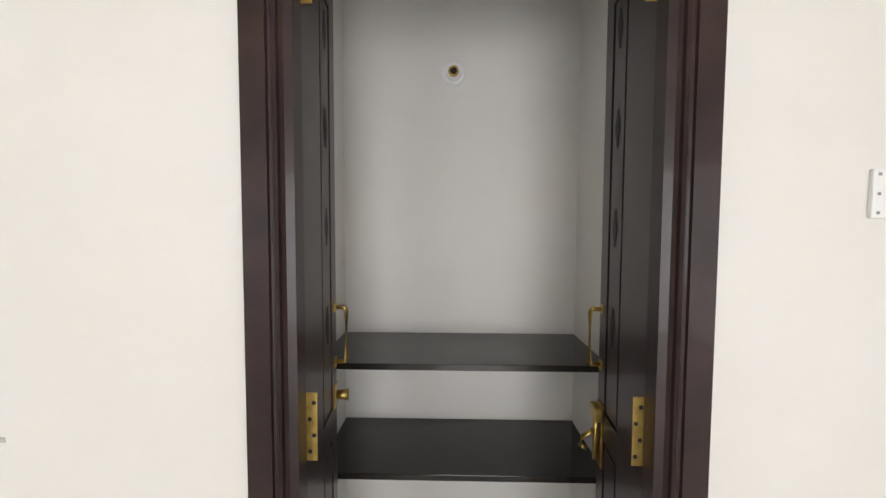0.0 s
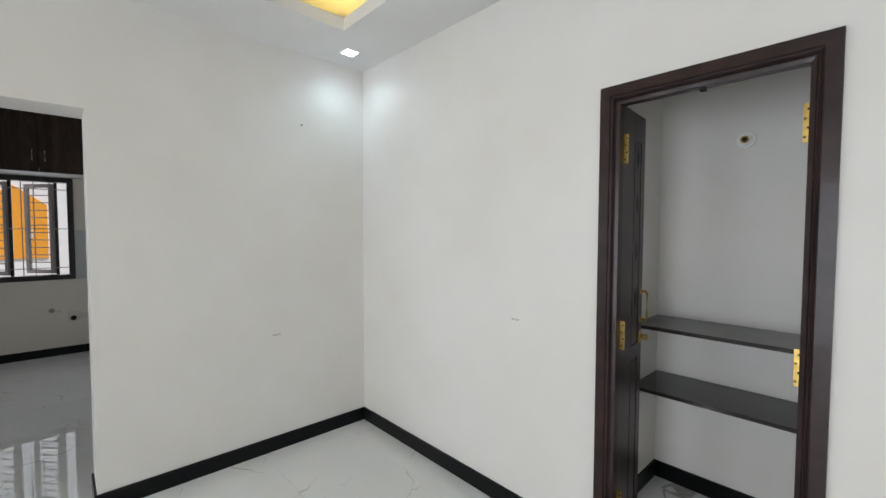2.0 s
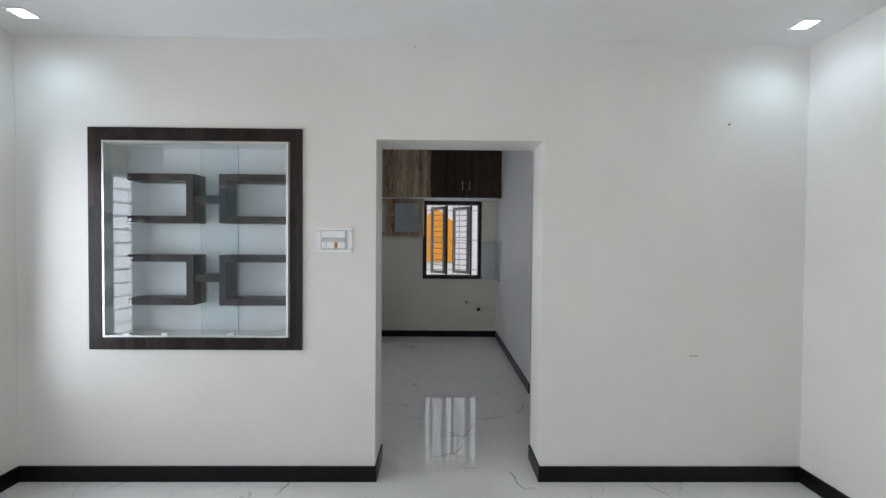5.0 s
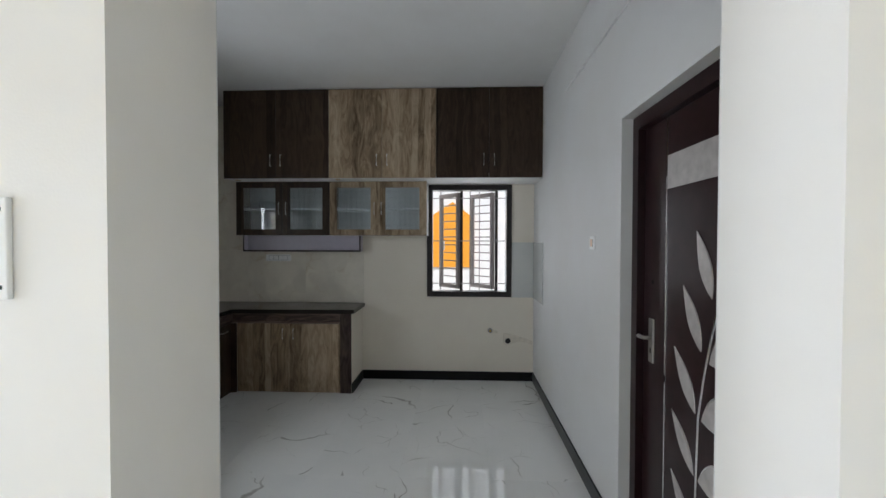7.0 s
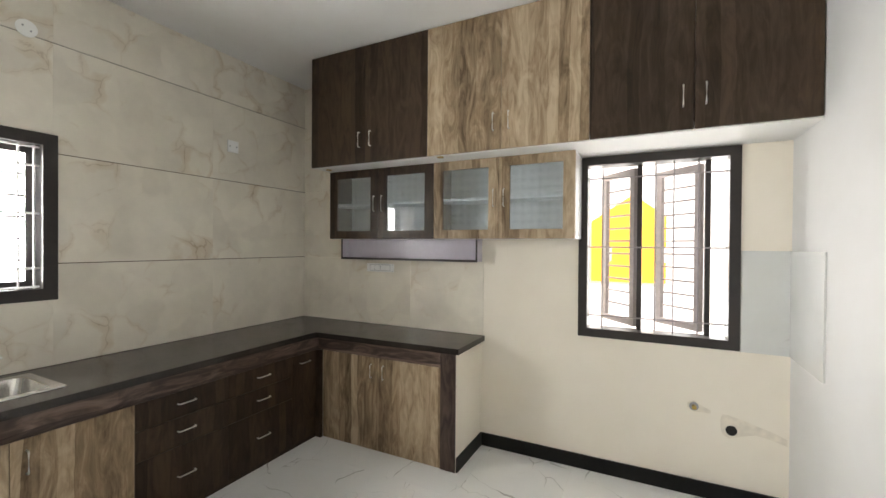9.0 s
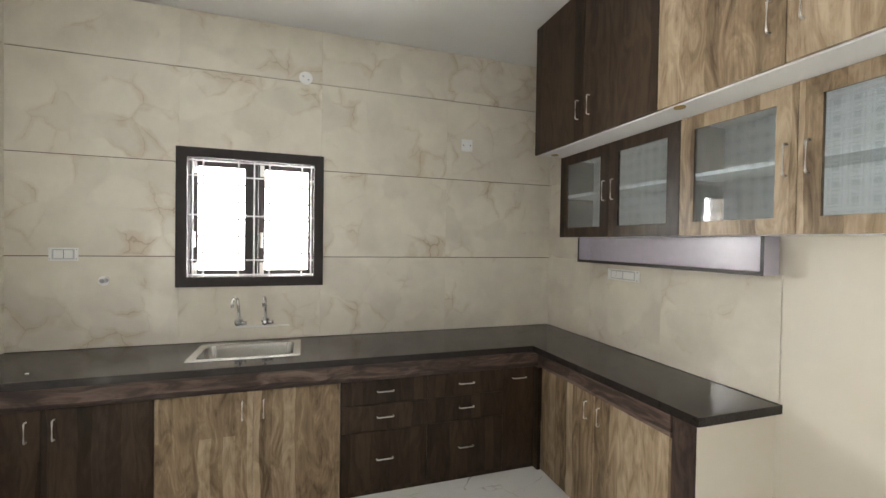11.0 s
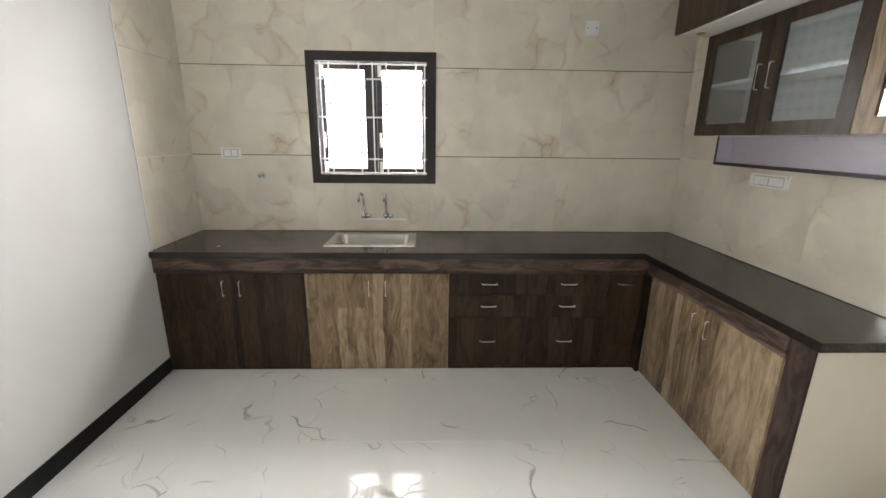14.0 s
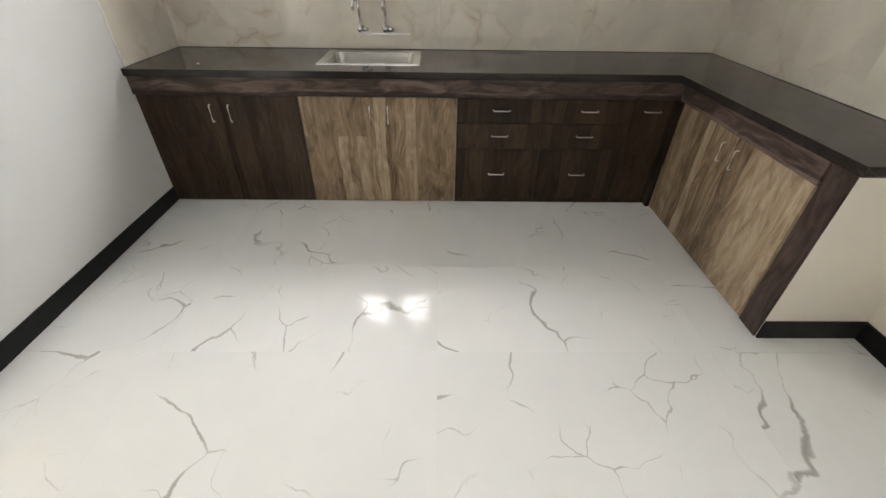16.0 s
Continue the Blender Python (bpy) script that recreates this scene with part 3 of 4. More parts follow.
glazed_unit(WALLU, -2.977, -1.950, 1.605, 2.172, 0.281, M_LIGHT, "brown wood-grain wall cabinet with two frosted glass doors", M_SIDE)

# open box for the cooker hood under the glazed cabinets
hood = thing("hood_box", "lilac-white open box with dark edging for a cooker hood", "box", (-6.31, -3.34, 1.431))
M_LILAC = plain("lilac_white_laminate", (0.62, 0.58, 0.66), 0.25, grain=0.03)
HX, H0, H1 = -6.258, -4.004, -2.690
part("back", boxes((KW + 0.013, H0 + 0.012, 1.443, KW + 0.019, H1 - 0.012, 1.604)), M_LILAC, hood)
part("bottom", boxes((KW + 0.012, H0, 1.431, HX - 0.003, H1, 1.443)), M_LILAC, hood)
part("side", boxes((KW + 0.012, H0, 1.443, HX - 0.003, H0 + 0.012, 1.604)), M_LILAC, hood)
part("side", boxes((KW + 0.012, H1 - 0.012, 1.443, HX - 0.003, H1, 1.604)), M_LILAC, hood)
part("edging", boxes((HX - 0.003, H0, 1.428, HX, H1, 1.446)), M_FRAME, hood, "dark edge strip")
part("edging", boxes((HX - 0.003, H0, 1.446, HX, H0 + 0.014, 1.604)), M_FRAME, hood, "dark edge strip")
part("edging", boxes((HX - 0.003, H1 - 0.014, 1.446, HX, H1, 1.604)), M_FRAME, hood, "dark edge strip")


# ---- windows ----
def border(run, u0, u1, z0, z1, w, d0, d1):
    """Four boards round an opening, mitre left square."""
    bm = bmesh.new()
    for r in ((u0, u1, z1 - w, z1), (u0, u1, z0, z0 + w), (u0, u0 + w, z0 + w, z1 - w), (u1 - w, u1, z0 + w, z1 - w)):
        box(bm, *run.at(r[0], d0, r[2]), *run.at(r[1], d1, r[3]))
    return bm


def grille(run, ob, us, zs, u0, u1, z0, z1, d, r=0.0055, mat=None):
    for u in us:
        part("grille_bar", bar(run.at(u, d, z0), run.at(u, d, z1), r), mat or M_GRILLE, ob)
    for z in zs:
        part("grille_bar", bar(run.at(u0, d + 0.009, z), run.at(u1, d + 0.009, z), r), mat or M_GRILLE, ob)


def shutter(ob, run, hinge, width, angle, z0, z1, d, side):
    """A casement leaf with thin cross bars, swung out by an angle about its hinge edge."""
    s = part("shutter", bmesh.new(), M_SHUT, ob, "grey window shutter standing open")
    bm = bmesh.new()
    w, t = 0.045, 0.030
    for r in ((0, width, 0, w), (0, width, z1 - z0 - w, z1 - z0), (0, w, w, z1 - z0 - w), (width - w, width, w, z1 - z0 - w)):
        box(bm, r[0], -t / 2, r[2], r[1], t / 2, r[3])
    turn = Matrix.Translation(Vector(run.at(hinge, d, z0)) - base_of(ob)) @ Matrix.Rotation(angle, 4, "Z")
    bmesh.ops.transform(bm, matrix=turn, verts=bm.verts)
    bm.to_mesh(s.data), bm.free()
    def child(name, b, mat, label=""):
        bmesh.ops.transform(b, matrix=turn, verts=b.verts)
        o = new(name, mesh_of(name, b, mat))
        o.parent = s
        tagged(o, label)
    for k in range(1, 11):
        z = w + k * (z1 - z0 - 2 * w) / 11
        child("cross_bar", boxes((w, -0.006, z - 0.006, width - w, 0.006, z + 0.006)), M_SHUT)
    child("shutter_handle", boxes((width - 0.032, -0.045, (z1 - z0) * 0.40, width - 0.016, -0.015, (z1 - z0) * 0.50), edge=0.004), M_STEEL, "small steel handle")


M_SHUT = plain("grey_brown_shutter_paint", (0.27, 0.235, 0.23), 0.4, grain=0.1)
WR, SR, LR = Run("y", KW), Run("x", KS), Run("x", LS)


def west_window():
    ob = tagged(thing("window_1", "dark framed window with white grille and shutters swung outwards", "window", (KW, -1.50, 0.95)), kind="structure")
    y0, y1, z0, z1 = WW[0] - 0.018, WW[1] + 0.018, WW[2] - 0.018, WW[3] + 0.018
    f = 0.058
    part("window_frame", border(WR, y0, y1, z0, z1, f, 0.002, 0.016), M_FRAME, ob)
    part("window_frame", border(WR, WW[0] + 0.001, WW[1] - 0.001, WW[2] + 0.001, WW[3] - 0.001, 0.040, -0.12, 0.0), M_FRAME, ob)
    mid = (y0 + y1) / 2
    for u in (mid - 0.085, y1 - 0.160):
        part("mullion", boxes((KW - 0.12, u - 0.015, WW[2] + 0.041, KW - 0.07, u + 0.015, WW[3] - 0.041)), M_FRAME, ob)
    a, b, c, d = WW[0] + 0.041, WW[1] - 0.041, WW[2] + 0.041, WW[3] - 0.041
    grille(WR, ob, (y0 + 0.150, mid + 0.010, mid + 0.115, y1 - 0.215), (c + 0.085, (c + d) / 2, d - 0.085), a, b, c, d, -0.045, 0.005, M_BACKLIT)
    shutter(ob, WR, mid - 0.110, 0.36, radians(220), WW[2] + 0.05, WW[3] - 0.05, -0.150, 1)
    shutter(ob, WR, y1 - 0.185, 0.37, radians(223), WW[2] + 0.05, WW[3] - 0.05, -0.150, 1)
    return ob


def south_window():
    ob = tagged(thing("window_2", "dark framed kitchen window with a white grille over the sink", "window", (-4.0, KS, 1.25)), kind="structure")
    x0, x1, z0, z1 = SW[0] - 0.018, SW[1] + 0.018, SW[2] - 0.018, SW[3] + 0.018
    part("window_frame", border(SR, x0, x1, z0, z1, 0.066, 0.010, 0.022), M_FRAME, ob)
    part("window_frame", border(SR, SW[0] + 0.001, SW[1] - 0.001, SW[2] + 0.001, SW[3] - 0.001, 0.045, -0.12, 0.008), M_FRAME, ob)
    a, b, c, d = SW[0] + 0.046, SW[1] - 0.046, SW[2] + 0.046, SW[3] - 0.046
    mid = (a + b) / 2
    part("mullion", boxes((mid - 0.022, KS - 0.12, c, mid + 0.022, KS - 0.06, d)), M_FRAME, ob)
    for u0, u1 in ((a, mid - 0.022), (mid + 0.022, b)):
        s = part("sash", border(SR, u0 + 0.002, u1 - 0.002, c + 0.002, d - 0.002, 0.042, -0.11, -0.075), M_FRAME, ob, "dark closed window sash")
        part("pane", SR.box(u0 + 0.04, u1 - 0.04, -0.095, -0.090, c + 0.04, d - 0.04), M_GLASS, s, "clear glass pane").visible_shadow = False
        for k in range(1, 6):
            z = c + 0.042 + k * (d - c - 0.084) / 6
            part("sash_bar", bar(SR.at(u0 + 0.044, -0.102, z), SR.at(u1 - 0.044, -0.102, z), 0.0065, 6), M_FRAME, s)
        part("sash_handle", SR.box(u1 - 0.034, u1 - 0.014, -0.074, -0.058, c + 0.20, c + 0.31, 0.004), M_STEEL, s, "small steel handle")
        for z in (c + 0.055, d - 0.055):
            part("hinge", SR.box(u1 - 0.040, u1 - 0.012, -0.074, -0.066, z - 0.04, z + 0.04, 0.002), M_STEEL, s, "steel hinge")
    us = (a + 0.020, a + 0.085, mid - 0.10, mid, mid + 0.10, b - 0.085, b - 0.020)
    grille(SR, ob, us, (c + 0.012, c + 0.115, (c + d) / 2 + 0.02, d - 0.115, d - 0.012), a, b, c, d, -0.040)
    return ob


def living_window():
    ob = tagged(thing("window_3", "window with dark frame and a black cross-bar grille", "window", (-1.675, LS, 0.66)), kind="structure")
    x0, x1, z0, z1 = LWIN
    part("window_frame", border(LR, x0 - 0.02, x1 + 0.02, z0 - 0.02, z1 + 0.02, 0.06, 0.002, 0.016), M_FRAME, ob)
    part("window_frame", border(LR, x0 + 0.001, x1 - 0.001, z0 + 0.001, z1 - 0.001, 0.045, -0.12, 0.0), M_FRAME, ob)
    for u in (-1.625,):
        part("mullion", boxes((u - 0.055, LS - 0.075, z0 + 0.046, u + 0.055, LS - 0.035, z1 - 0.046)), M_FRAME, ob)
    for k in range(1, 12):
        z = z0 + 0.046 + k * (z1 - z0 - 0.092) / 12
        part("grille_bar", bar((x0 + 0.046, LS - 0.055, z), (x1 - 0.046, LS - 0.055, z), 0.009), M_FRAME, ob)
    return ob


west_window(), south_window(), living_window()

# ---- wall tiles, each a piece of its wall ----
wall_s, wall_w, wall_p, wall_n = (bpy.data.objects[n] for n in ("wall_south", "wall_kitchen_west", "wall_partition", "wall_kitchen_north"))
TT = 0.008


def tile(parent, mat, x0, y0, z0, x1, y1, z1):
    g, e = 0.0027, 0.0002
    if abs(x1 - x0) < 0.02:
        bm = boxes((x0, y0 + e, z0 + g, x1, y1 - e, z1 - g))
    else:
        bm = boxes((x0 + e, y0, z0 + g, x1 - e, y1, z1 - g))
    part("tile", bm, mat, parent)


XS = (KE, -3.55, -4.45, -5.41, KW)
for zi, (za, zb) in enumerate(zip(ROW, ROW[1:])):
    for xb, xa in zip(XS, XS[1:]):
        zs = [(za, zb)]
        if xa == -4.45:   # the window's column
            zs = [(za, min(zb, SW[2]))] if za < SW[2] else []
            if zb > SW[3]:
                zs = [(max(za, SW[3]), zb)]
        for z0, z1 in zs:
            tile(wall_s, M_TILE, xa, KS, z0, xb, KS + TT, z1)
    tile(wall_p, M_TILE, KE - TT, KS + TT, za, KE, -3.945, zb)
    tile(wall_w, M_TILE, KW, KS + TT, za, KW + TT, -3.996, zb)
part("trim", boxes((KE - 0.010, -3.944, 0.856, KE - 0.0005, -3.936, KC)), M_WALL, wall_p)
for ya, yb in ((-3.996, -3.34), (-3.34, -2.680)):
    tile(wall_w, M_TILE, KW, ya, 0.856, KW + TT, yb, 1.437)
tile(wall_w, M_GREYTILE, KW, -1.030, 0.925, KW + TT, KN - TT, 1.538)
tile(wall_n, M_GREYTILE, KW, KN - TT, 0.925, -5.838, KN, 1.538)


# ---- sink and taps ----
sink = thing("sink", "stainless steel sink bowl set into the granite worktop", "sink", ((SX0 + SX1) / 2, (SY0 + SY1) / 2, 0.855))
rim = bmesh.new()
def ring(z, inset, r, n=6):
    out = []
    x0, x1, y0, y1 = SX0 + inset, SX1 - inset, SY0 + inset * 0.9, SY1 - inset * 0.9
    for cx, cy, a in ((x1 - r, y1 - r, 0), (x0 + r, y1 - r, 90), (x0 + r, y0 + r, 180), (x1 - r, y0 + r, 270)):
        for k in range(n + 1):
            t = radians(a + 90 * k / n)
            out.append((cx + r * math.cos(t), cy + r * math.sin(t), z))
    return out
rings = [[rim.verts.new(p) for p in ring(z, i, r)] for z, i, r in ((0.8552, 0.0, 0.012), (0.8605, 0.004, 0.014), (0.8605, 0.038, 0.045), (0.856, 0.046, 0.050), (0.730, 0.066, 0.060), (0.720, 0.085, 0.050))]
for a, b in zip(rings, rings[1:]):
    for k in range(len(a)):
        n = (k + 1) % len(a)
        rim.faces.new((a[k], a[n], b[n], b[k]))
rim.faces.new(rings[-1])
part("bowl", rim, M_BOWL, sink)
part("drain", rod(bmesh.new(), (-4.01, -4.26, 0.7205), (-4.01, -4.26, 0.724), 0.04, 20), M_CHROME, sink, "round drain grate")


def tap(x, spout):
    ob = thing("wall_tap", "chrome wall tap with a swan neck over the sink", "tap", (x, KS + TT, 0.975), "kitchen taps")
    y = KS + TT
    part("flange", rod(bmesh.new(), (x, y, 0.985), (x, y + 0.010, 0.985), 0.028, 20), M_CHROME, ob, "", True)
    part("body", rod(bmesh.new(), (x, y + 0.010, 0.985), (x, y + 0.065, 0.985), 0.016, 16), M_CHROME, ob, "", True)
    part("knob", rod(bmesh.new(), (x - 0.022, y + 0.05, 0.985), (x - 0.055, y + 0.05, 0.985), 0.017, 12, 0.012), M_CHROME, ob, "chrome turning knob", True)
    pts = [(x - spout * 0.012, y + 0.050, 0.99), (x, y + 0.050, 1.125)]
    for k in range(1, 9):
        a = math.pi * k / 8
        pts.append((x + spout * 0.016 * (1 - math.cos(a)), y + 0.050 + 0.012 * (1 - math.cos(a)), 1.125 + 0.035 * math.sin(a)))
    pts.append((pts[-1][0], pts[-1][1], 1.095))
    part("spout", tube(pts, 0.010, 12), M_CHROME, ob, "bent chrome spout", True)
    return ob


tap(-3.915, 1.0), tap(-4.085, 0.25)
single("pipe_ledge", boxes((-4.24, KS + TT, 0.945, -3.90, KS + TT + 0.012, 0.956), edge=0.003), M_PLASTIC, "white plaster strip on the tiles below the taps", "strip", (-4.07, KS + TT, 0.945))
nz = thing("water_outlet", "capped chrome water outlet on the wall tiles", "outlet", (-3.143, KS + TT, 1.262))
part("flange", rod(bmesh.new(), (-3.143, KS + TT, 1.281), (-3.143, KS + TT + 0.008, 1.281), 0.030, 20), M_CHROME, nz)
part("cap", rod(bmesh.new(), (-3.143, KS + TT + 0.008, 1.281), (-3.143, KS + TT + 0.035, 1.281), 0.014, 12), M_GREYPL, nz)


# ---- switch boards ----
def plate(name, label, run, u0, u1, z0, z1, d, bits, group="switch boards"):
    """A white plate; bits are (name, u0, u1, z0, z1, depth, material) in fractions of the plate."""
    ob = thing(name, label, "switch", run.at((u0 + u1) / 2, d, z0), group)
    part("plate", run.box(u0, u1, d, d + 0.009, z0, z1, 0.002), M_PLASTIC, ob)
    w, h = u1 - u0, z1 - z0
    if len(bits) > 2:
        part("recess", run.box(u0 + 0.115 * w, u1 - 0.115 * w, d + 0.0088, d + 0.0098, z0 + 0.10 * h, z1 - 0.10 * h), M_SEAM, ob)
    for n, a, b, e, f, k, mat in bits:
        part(n, run.box(u0 + a * w, u0 + b * w, d + 0.0085, d + 0.009 + k, z0 + e * h, z0 + f * h, 0.0008), mat, ob)
    return ob


def screws():
    return [("screw", a - 0.014, a + 0.014, b - 0.02, b + 0.02, 0.0014, M_BLACK) for a in (0.05, 0.95) for b in (0.12, 0.88)]


LWR, LNR, KNR = Run("y", LW), Run("x", LN), Run("x", KN)
slots = lambda a, z: [("socket_hole", a + i - 0.008, a + i + 0.008, z + j - 0.02, z + j + 0.02, 0.0035, M_BLACK) for i, j in ((0.0, 0.09), (-0.035, -0.04), (0.035, -0.04))]
plate("switch_board", "white two-row switch board with dial and socket beside the doorway", LWR, -2.491, -2.267, 1.460, 1.613, 0.0,
      [("switch", 0.15, 0.80, 0.58, 0.86, 0.003, M_PLASTIC), ("dial_seat", 0.16, 0.36, 0.60, 0.84, 0.0045, M_PLASTIC), ("switch", 0.15, 0.50, 0.14, 0.42, 0.003, M_PLASTIC), ("switch", 0.59, 0.80, 0.14, 0.42, 0.003, M_PLASTIC),
       ("indicator_switch", 0.50, 0.585, 0.16, 0.40, 0.0035, M_ORANGEPL), ("seam", 0.15, 0.80, 0.565, 0.58, 0.0014, M_BLACK), ("seam", 0.15, 0.80, 0.125, 0.14, 0.0014, M_BLACK), ("seam", 0.80, 0.81, 0.14, 0.86, 0.0014, M_BLACK)] + screws() + slots(0.26, 0.27))
NR = Run("x", LN)


def north_plate():
    ob = thing("switch_board", "white switch board with switch and socket beside the prayer cupboard", "switch", (0.739, LN, 1.459), "switch boards")
    y = LN
    part("plate", boxes((0.662, y - 0.009, 1.459, 0.816, y, 1.540), edge=0.002), M_PLASTIC, ob)
    part("switch", boxes((0.690, y - 0.012, 1.476, 0.737, y - 0.0085, 1.523), edge=0.001), M_PLASTIC, ob)
    part("socket", boxes((0.741, y - 0.012, 1.476, 0.790, y - 0.0085, 1.523), edge=0.001), M_PLASTIC, ob)
    part("seam", boxes((0.688, y - 0.0095, 1.473, 0.690, y - 0.0085, 1.526)), M_GREYPL, ob)
    part("seam", boxes((0.690, y - 0.0095, 1.5235, 0.738, y - 0.0085, 1.526)), M_GREYPL, ob)
    part("seam", boxes((0.690, y - 0.0095, 1.473, 0.738, y - 0.0085, 1.4755)), M_GREYPL, ob)
    for a, b in ((0.766, 1.511), (0.756, 1.490), (0.776, 1.490)):
        part("socket_hole", boxes((a - 0.002, y - 0.0126, b - 0.002, a + 0.002, y - 0.0119, b + 0.002)), M_BLACK, ob)
    for a in (0.672, 0.806):
        for b in (1.468, 1.531, 1.499):
            part("screw", boxes((a - 0.0025, y - 0.0098, b - 0.0025, a + 0.0025, y - 0.0085, b + 0.0025)), M_GREYPL, ob)


north_plate()
M_PEACH = plain("peach_switch", (0.78, 0.58, 0.42), 0.35)
kp = thing("switch_board", "small white switch with orange indicator on the white kitchen wall", "switch", (-4.325, KN, 1.50), "switch boards")
part("plate", boxes((-4.365, KN - 0.009, 1.500, -4.285, KN, 1.580), edge=0.002), M_PLASTIC, kp)
part("switch", boxes((-4.345, KN - 0.012, 1.518, -4.312, KN - 0.0085, 1.562), edge=0.001), M_PEACH, kp)
part("seam", boxes((-4.308, KN - 0.0098, 1.515, -4.302, KN - 0.0085, 1.565)), M_GREYPL, kp)
KWR, KSR = Run("y", KW), Run("x", KS)
plate("switch_board", "white switch and socket board on the tiles above the worktop", KWR, -3.790, -3.505, 1.319, 1.393, TT,
      [("switch", 0.14, 0.30, 0.2, 0.8, 0.003, M_PLASTIC), ("switch", 0.31, 0.50, 0.2, 0.8, 0.003, M_PLASTIC), ("socket", 0.52, 0.86, 0.2, 0.8, 0.003, M_PLASTIC), ("seam", 0.30, 0.31, 0.2, 0.8, 0.0014, M_BLACK), ("seam", 0.505, 0.515, 0.2, 0.8, 0.0014, M_BLACK)] + screws())
plate("switch_board", "white switch board on the tiles near the corner", KSR, -3.010, -2.862, 1.408, 1.488, TT,
      [("switch", 0.18, 0.48, 0.2, 0.8, 0.003, M_PLASTIC), ("socket", 0.5, 0.82, 0.2, 0.8, 0.003, M_PLASTIC), ("seam", 0.48, 0.5, 0.2, 0.8, 0.0014, M_BLACK)] + screws())
plate("blank_plate", "square white blank plate high on the tiles", KSR, -5.625, -5.530, 2.295, 2.390, TT, [("screw", 0.15, 0.22, 0.45, 0.55, 0.0014, M_BLACK), ("screw", 0.78, 0.85, 0.45, 0.55, 0.0014, M_BLACK)])
cp = thing("round_plate", "round white cover plate for an exhaust point on the tiles", "cover plate", (-4.337, KS + TT, 2.67))
part("disc", rod(bmesh.new(), (-4.337, KS + TT, 2.716), (-4.337, KS + TT + 0.006, 2.716), 0.046, 28), M_PLASTIC, cp)
for a in (-0.017, 0.017):
    part("screw", rod(bmesh.new(), (-4.337 + a, KS + TT + 0.006, 2.716 + a * 0.6), (-4.337 + a, KS + TT + 0.0075, 2.716 + a * 0.6), 0.005, 8), M_GREYPL, cp)
pp = thing("water_point", "stub water pipe low on the cream kitchen wall", "pipe", (KW, -1.265, 0.53))
part("ring", rod(bmesh.new(), (KW, -1.265, 0.557), (KW + 0.006, -1.265, 0.557), 0.026, 16), M_GREYPL, pp)
part("stub", rod(bmesh.new(), (KW + 0.006, -1.265, 0.557), (KW + 0.03, -1.265, 0.557), 0.013, 12), M_BRASS, pp)
dr = thing("drain_pipe", "open black drain pipe end in the kitchen wall", "pipe", (KW, -1.069, 0.41))
part("collar", tube([(KW, -1.069, 0.444), (KW + 0.004, -1.069, 0.444)], 0.033, 20), M_PATCH, dr)
part("hole", tube([(KW + 0.0042, -1.069, 0.444), (KW + 0.007, -1.069, 0.444)], 0.030, 20), M_BLACK, dr)
def smear(y, z, steps):
    """A thin trowelled patch on the kitchen wall, from its (along, low, high) stations."""
    outline = [(y + a, z + lo) for a, lo, hi in steps] + [(y + a, z + hi) for a, lo, hi in reversed(steps)]
    single("plaster_patch", prism(outline, "x", KW, KW + 0.0012), M_PATCH, "thin grey-beige plaster patch on the cream wall", "plaster patch", (KW, y, z), "plaster patches")


smear(-1.069, 0.444, ((-0.055, 0.01, 0.06), (-0.045, -0.03, 0.09), (-0.01, -0.052, 0.088), (0.045, -0.03, 0.075), (0.12, -0.005, 0.052), (0.20, -0.02, 0.028), (0.27, -0.04, 0.0)))
smear(-1.265, 0.557, ((-0.035, -0.01, 0.02), (0.0, -0.036, 0.034), (0.04, -0.03, 0.012), (0.09, -0.032, -0.012)))
single("conduit", boxes((-5.04, KN - 0.014, 2.692, -2.66, KN, 2.706), edge=0.003), M_WHITE, "thin white wiring channel high on the kitchen wall", "conduit", (-3.85, KN, 2.692))

# ---- kitchen door ----
door = tagged(thing("door_1", "closed dark maroon door with silver leaf inlay in a recess", "door", (-3.355, -0.70, 0.0)), kind="structure")
FY = -0.735
part("door_frame", boxes((DX0 + 0.004, FY, 0, DX0 + 0.066, FY + 0.12, DZ - 0.004), (DX1 - 0.066, FY, 0, DX1 - 0.004, FY + 0.12, DZ - 0.004), (DX0 + 0.066, FY, DZ - 0.070, DX1 - 0.066, FY + 0.12, DZ - 0.004)), M_DOORPL, door, "dark maroon door frame")
LX0, LX1, LY = DX0 + 0.068, DX1 - 0.068, -0.700
leaf = part("door_leaf", boxes((LX0, LY, 0.008, LX1, LY + 0.035, DZ - 0.073), edge=0.002), M_DOORPL, door)
part("chrome_strip", boxes((-3.612, LY - 0.003, 0.01, -3.602, LY, DZ - 0.075)), M_CHROME, leaf, "thin chrome strip")
part("inlay_band", boxes((-3.600, LY - 0.003, 1.777, LX1 - 0.003, LY, 1.920)), M_LEAF, leaf, "silver wood inlay band")


def leaf_shape(x0, z0, x1, z1, fat):
    """A pointed leaf from a stalk end to a tip."""
    a, b = Vector((x0 + 0.02, z0)), Vector((x1 + 0.02, z1))
    n = Vector((-(b - a).y, (b - a).x))
    pts = []
    for k in range(13):
        t = k / 12
        pts.append(a.lerp(b, t) + n * fat * math.sin(math.pi * t ** 0.85))
    for k in range(11, 0, -1):
        t = k / 12
        pts.append(a.lerp(b, t) - n * fat * math.sin(math.pi * t ** 0.85))
    return [(p.x, p.y) for p in pts]


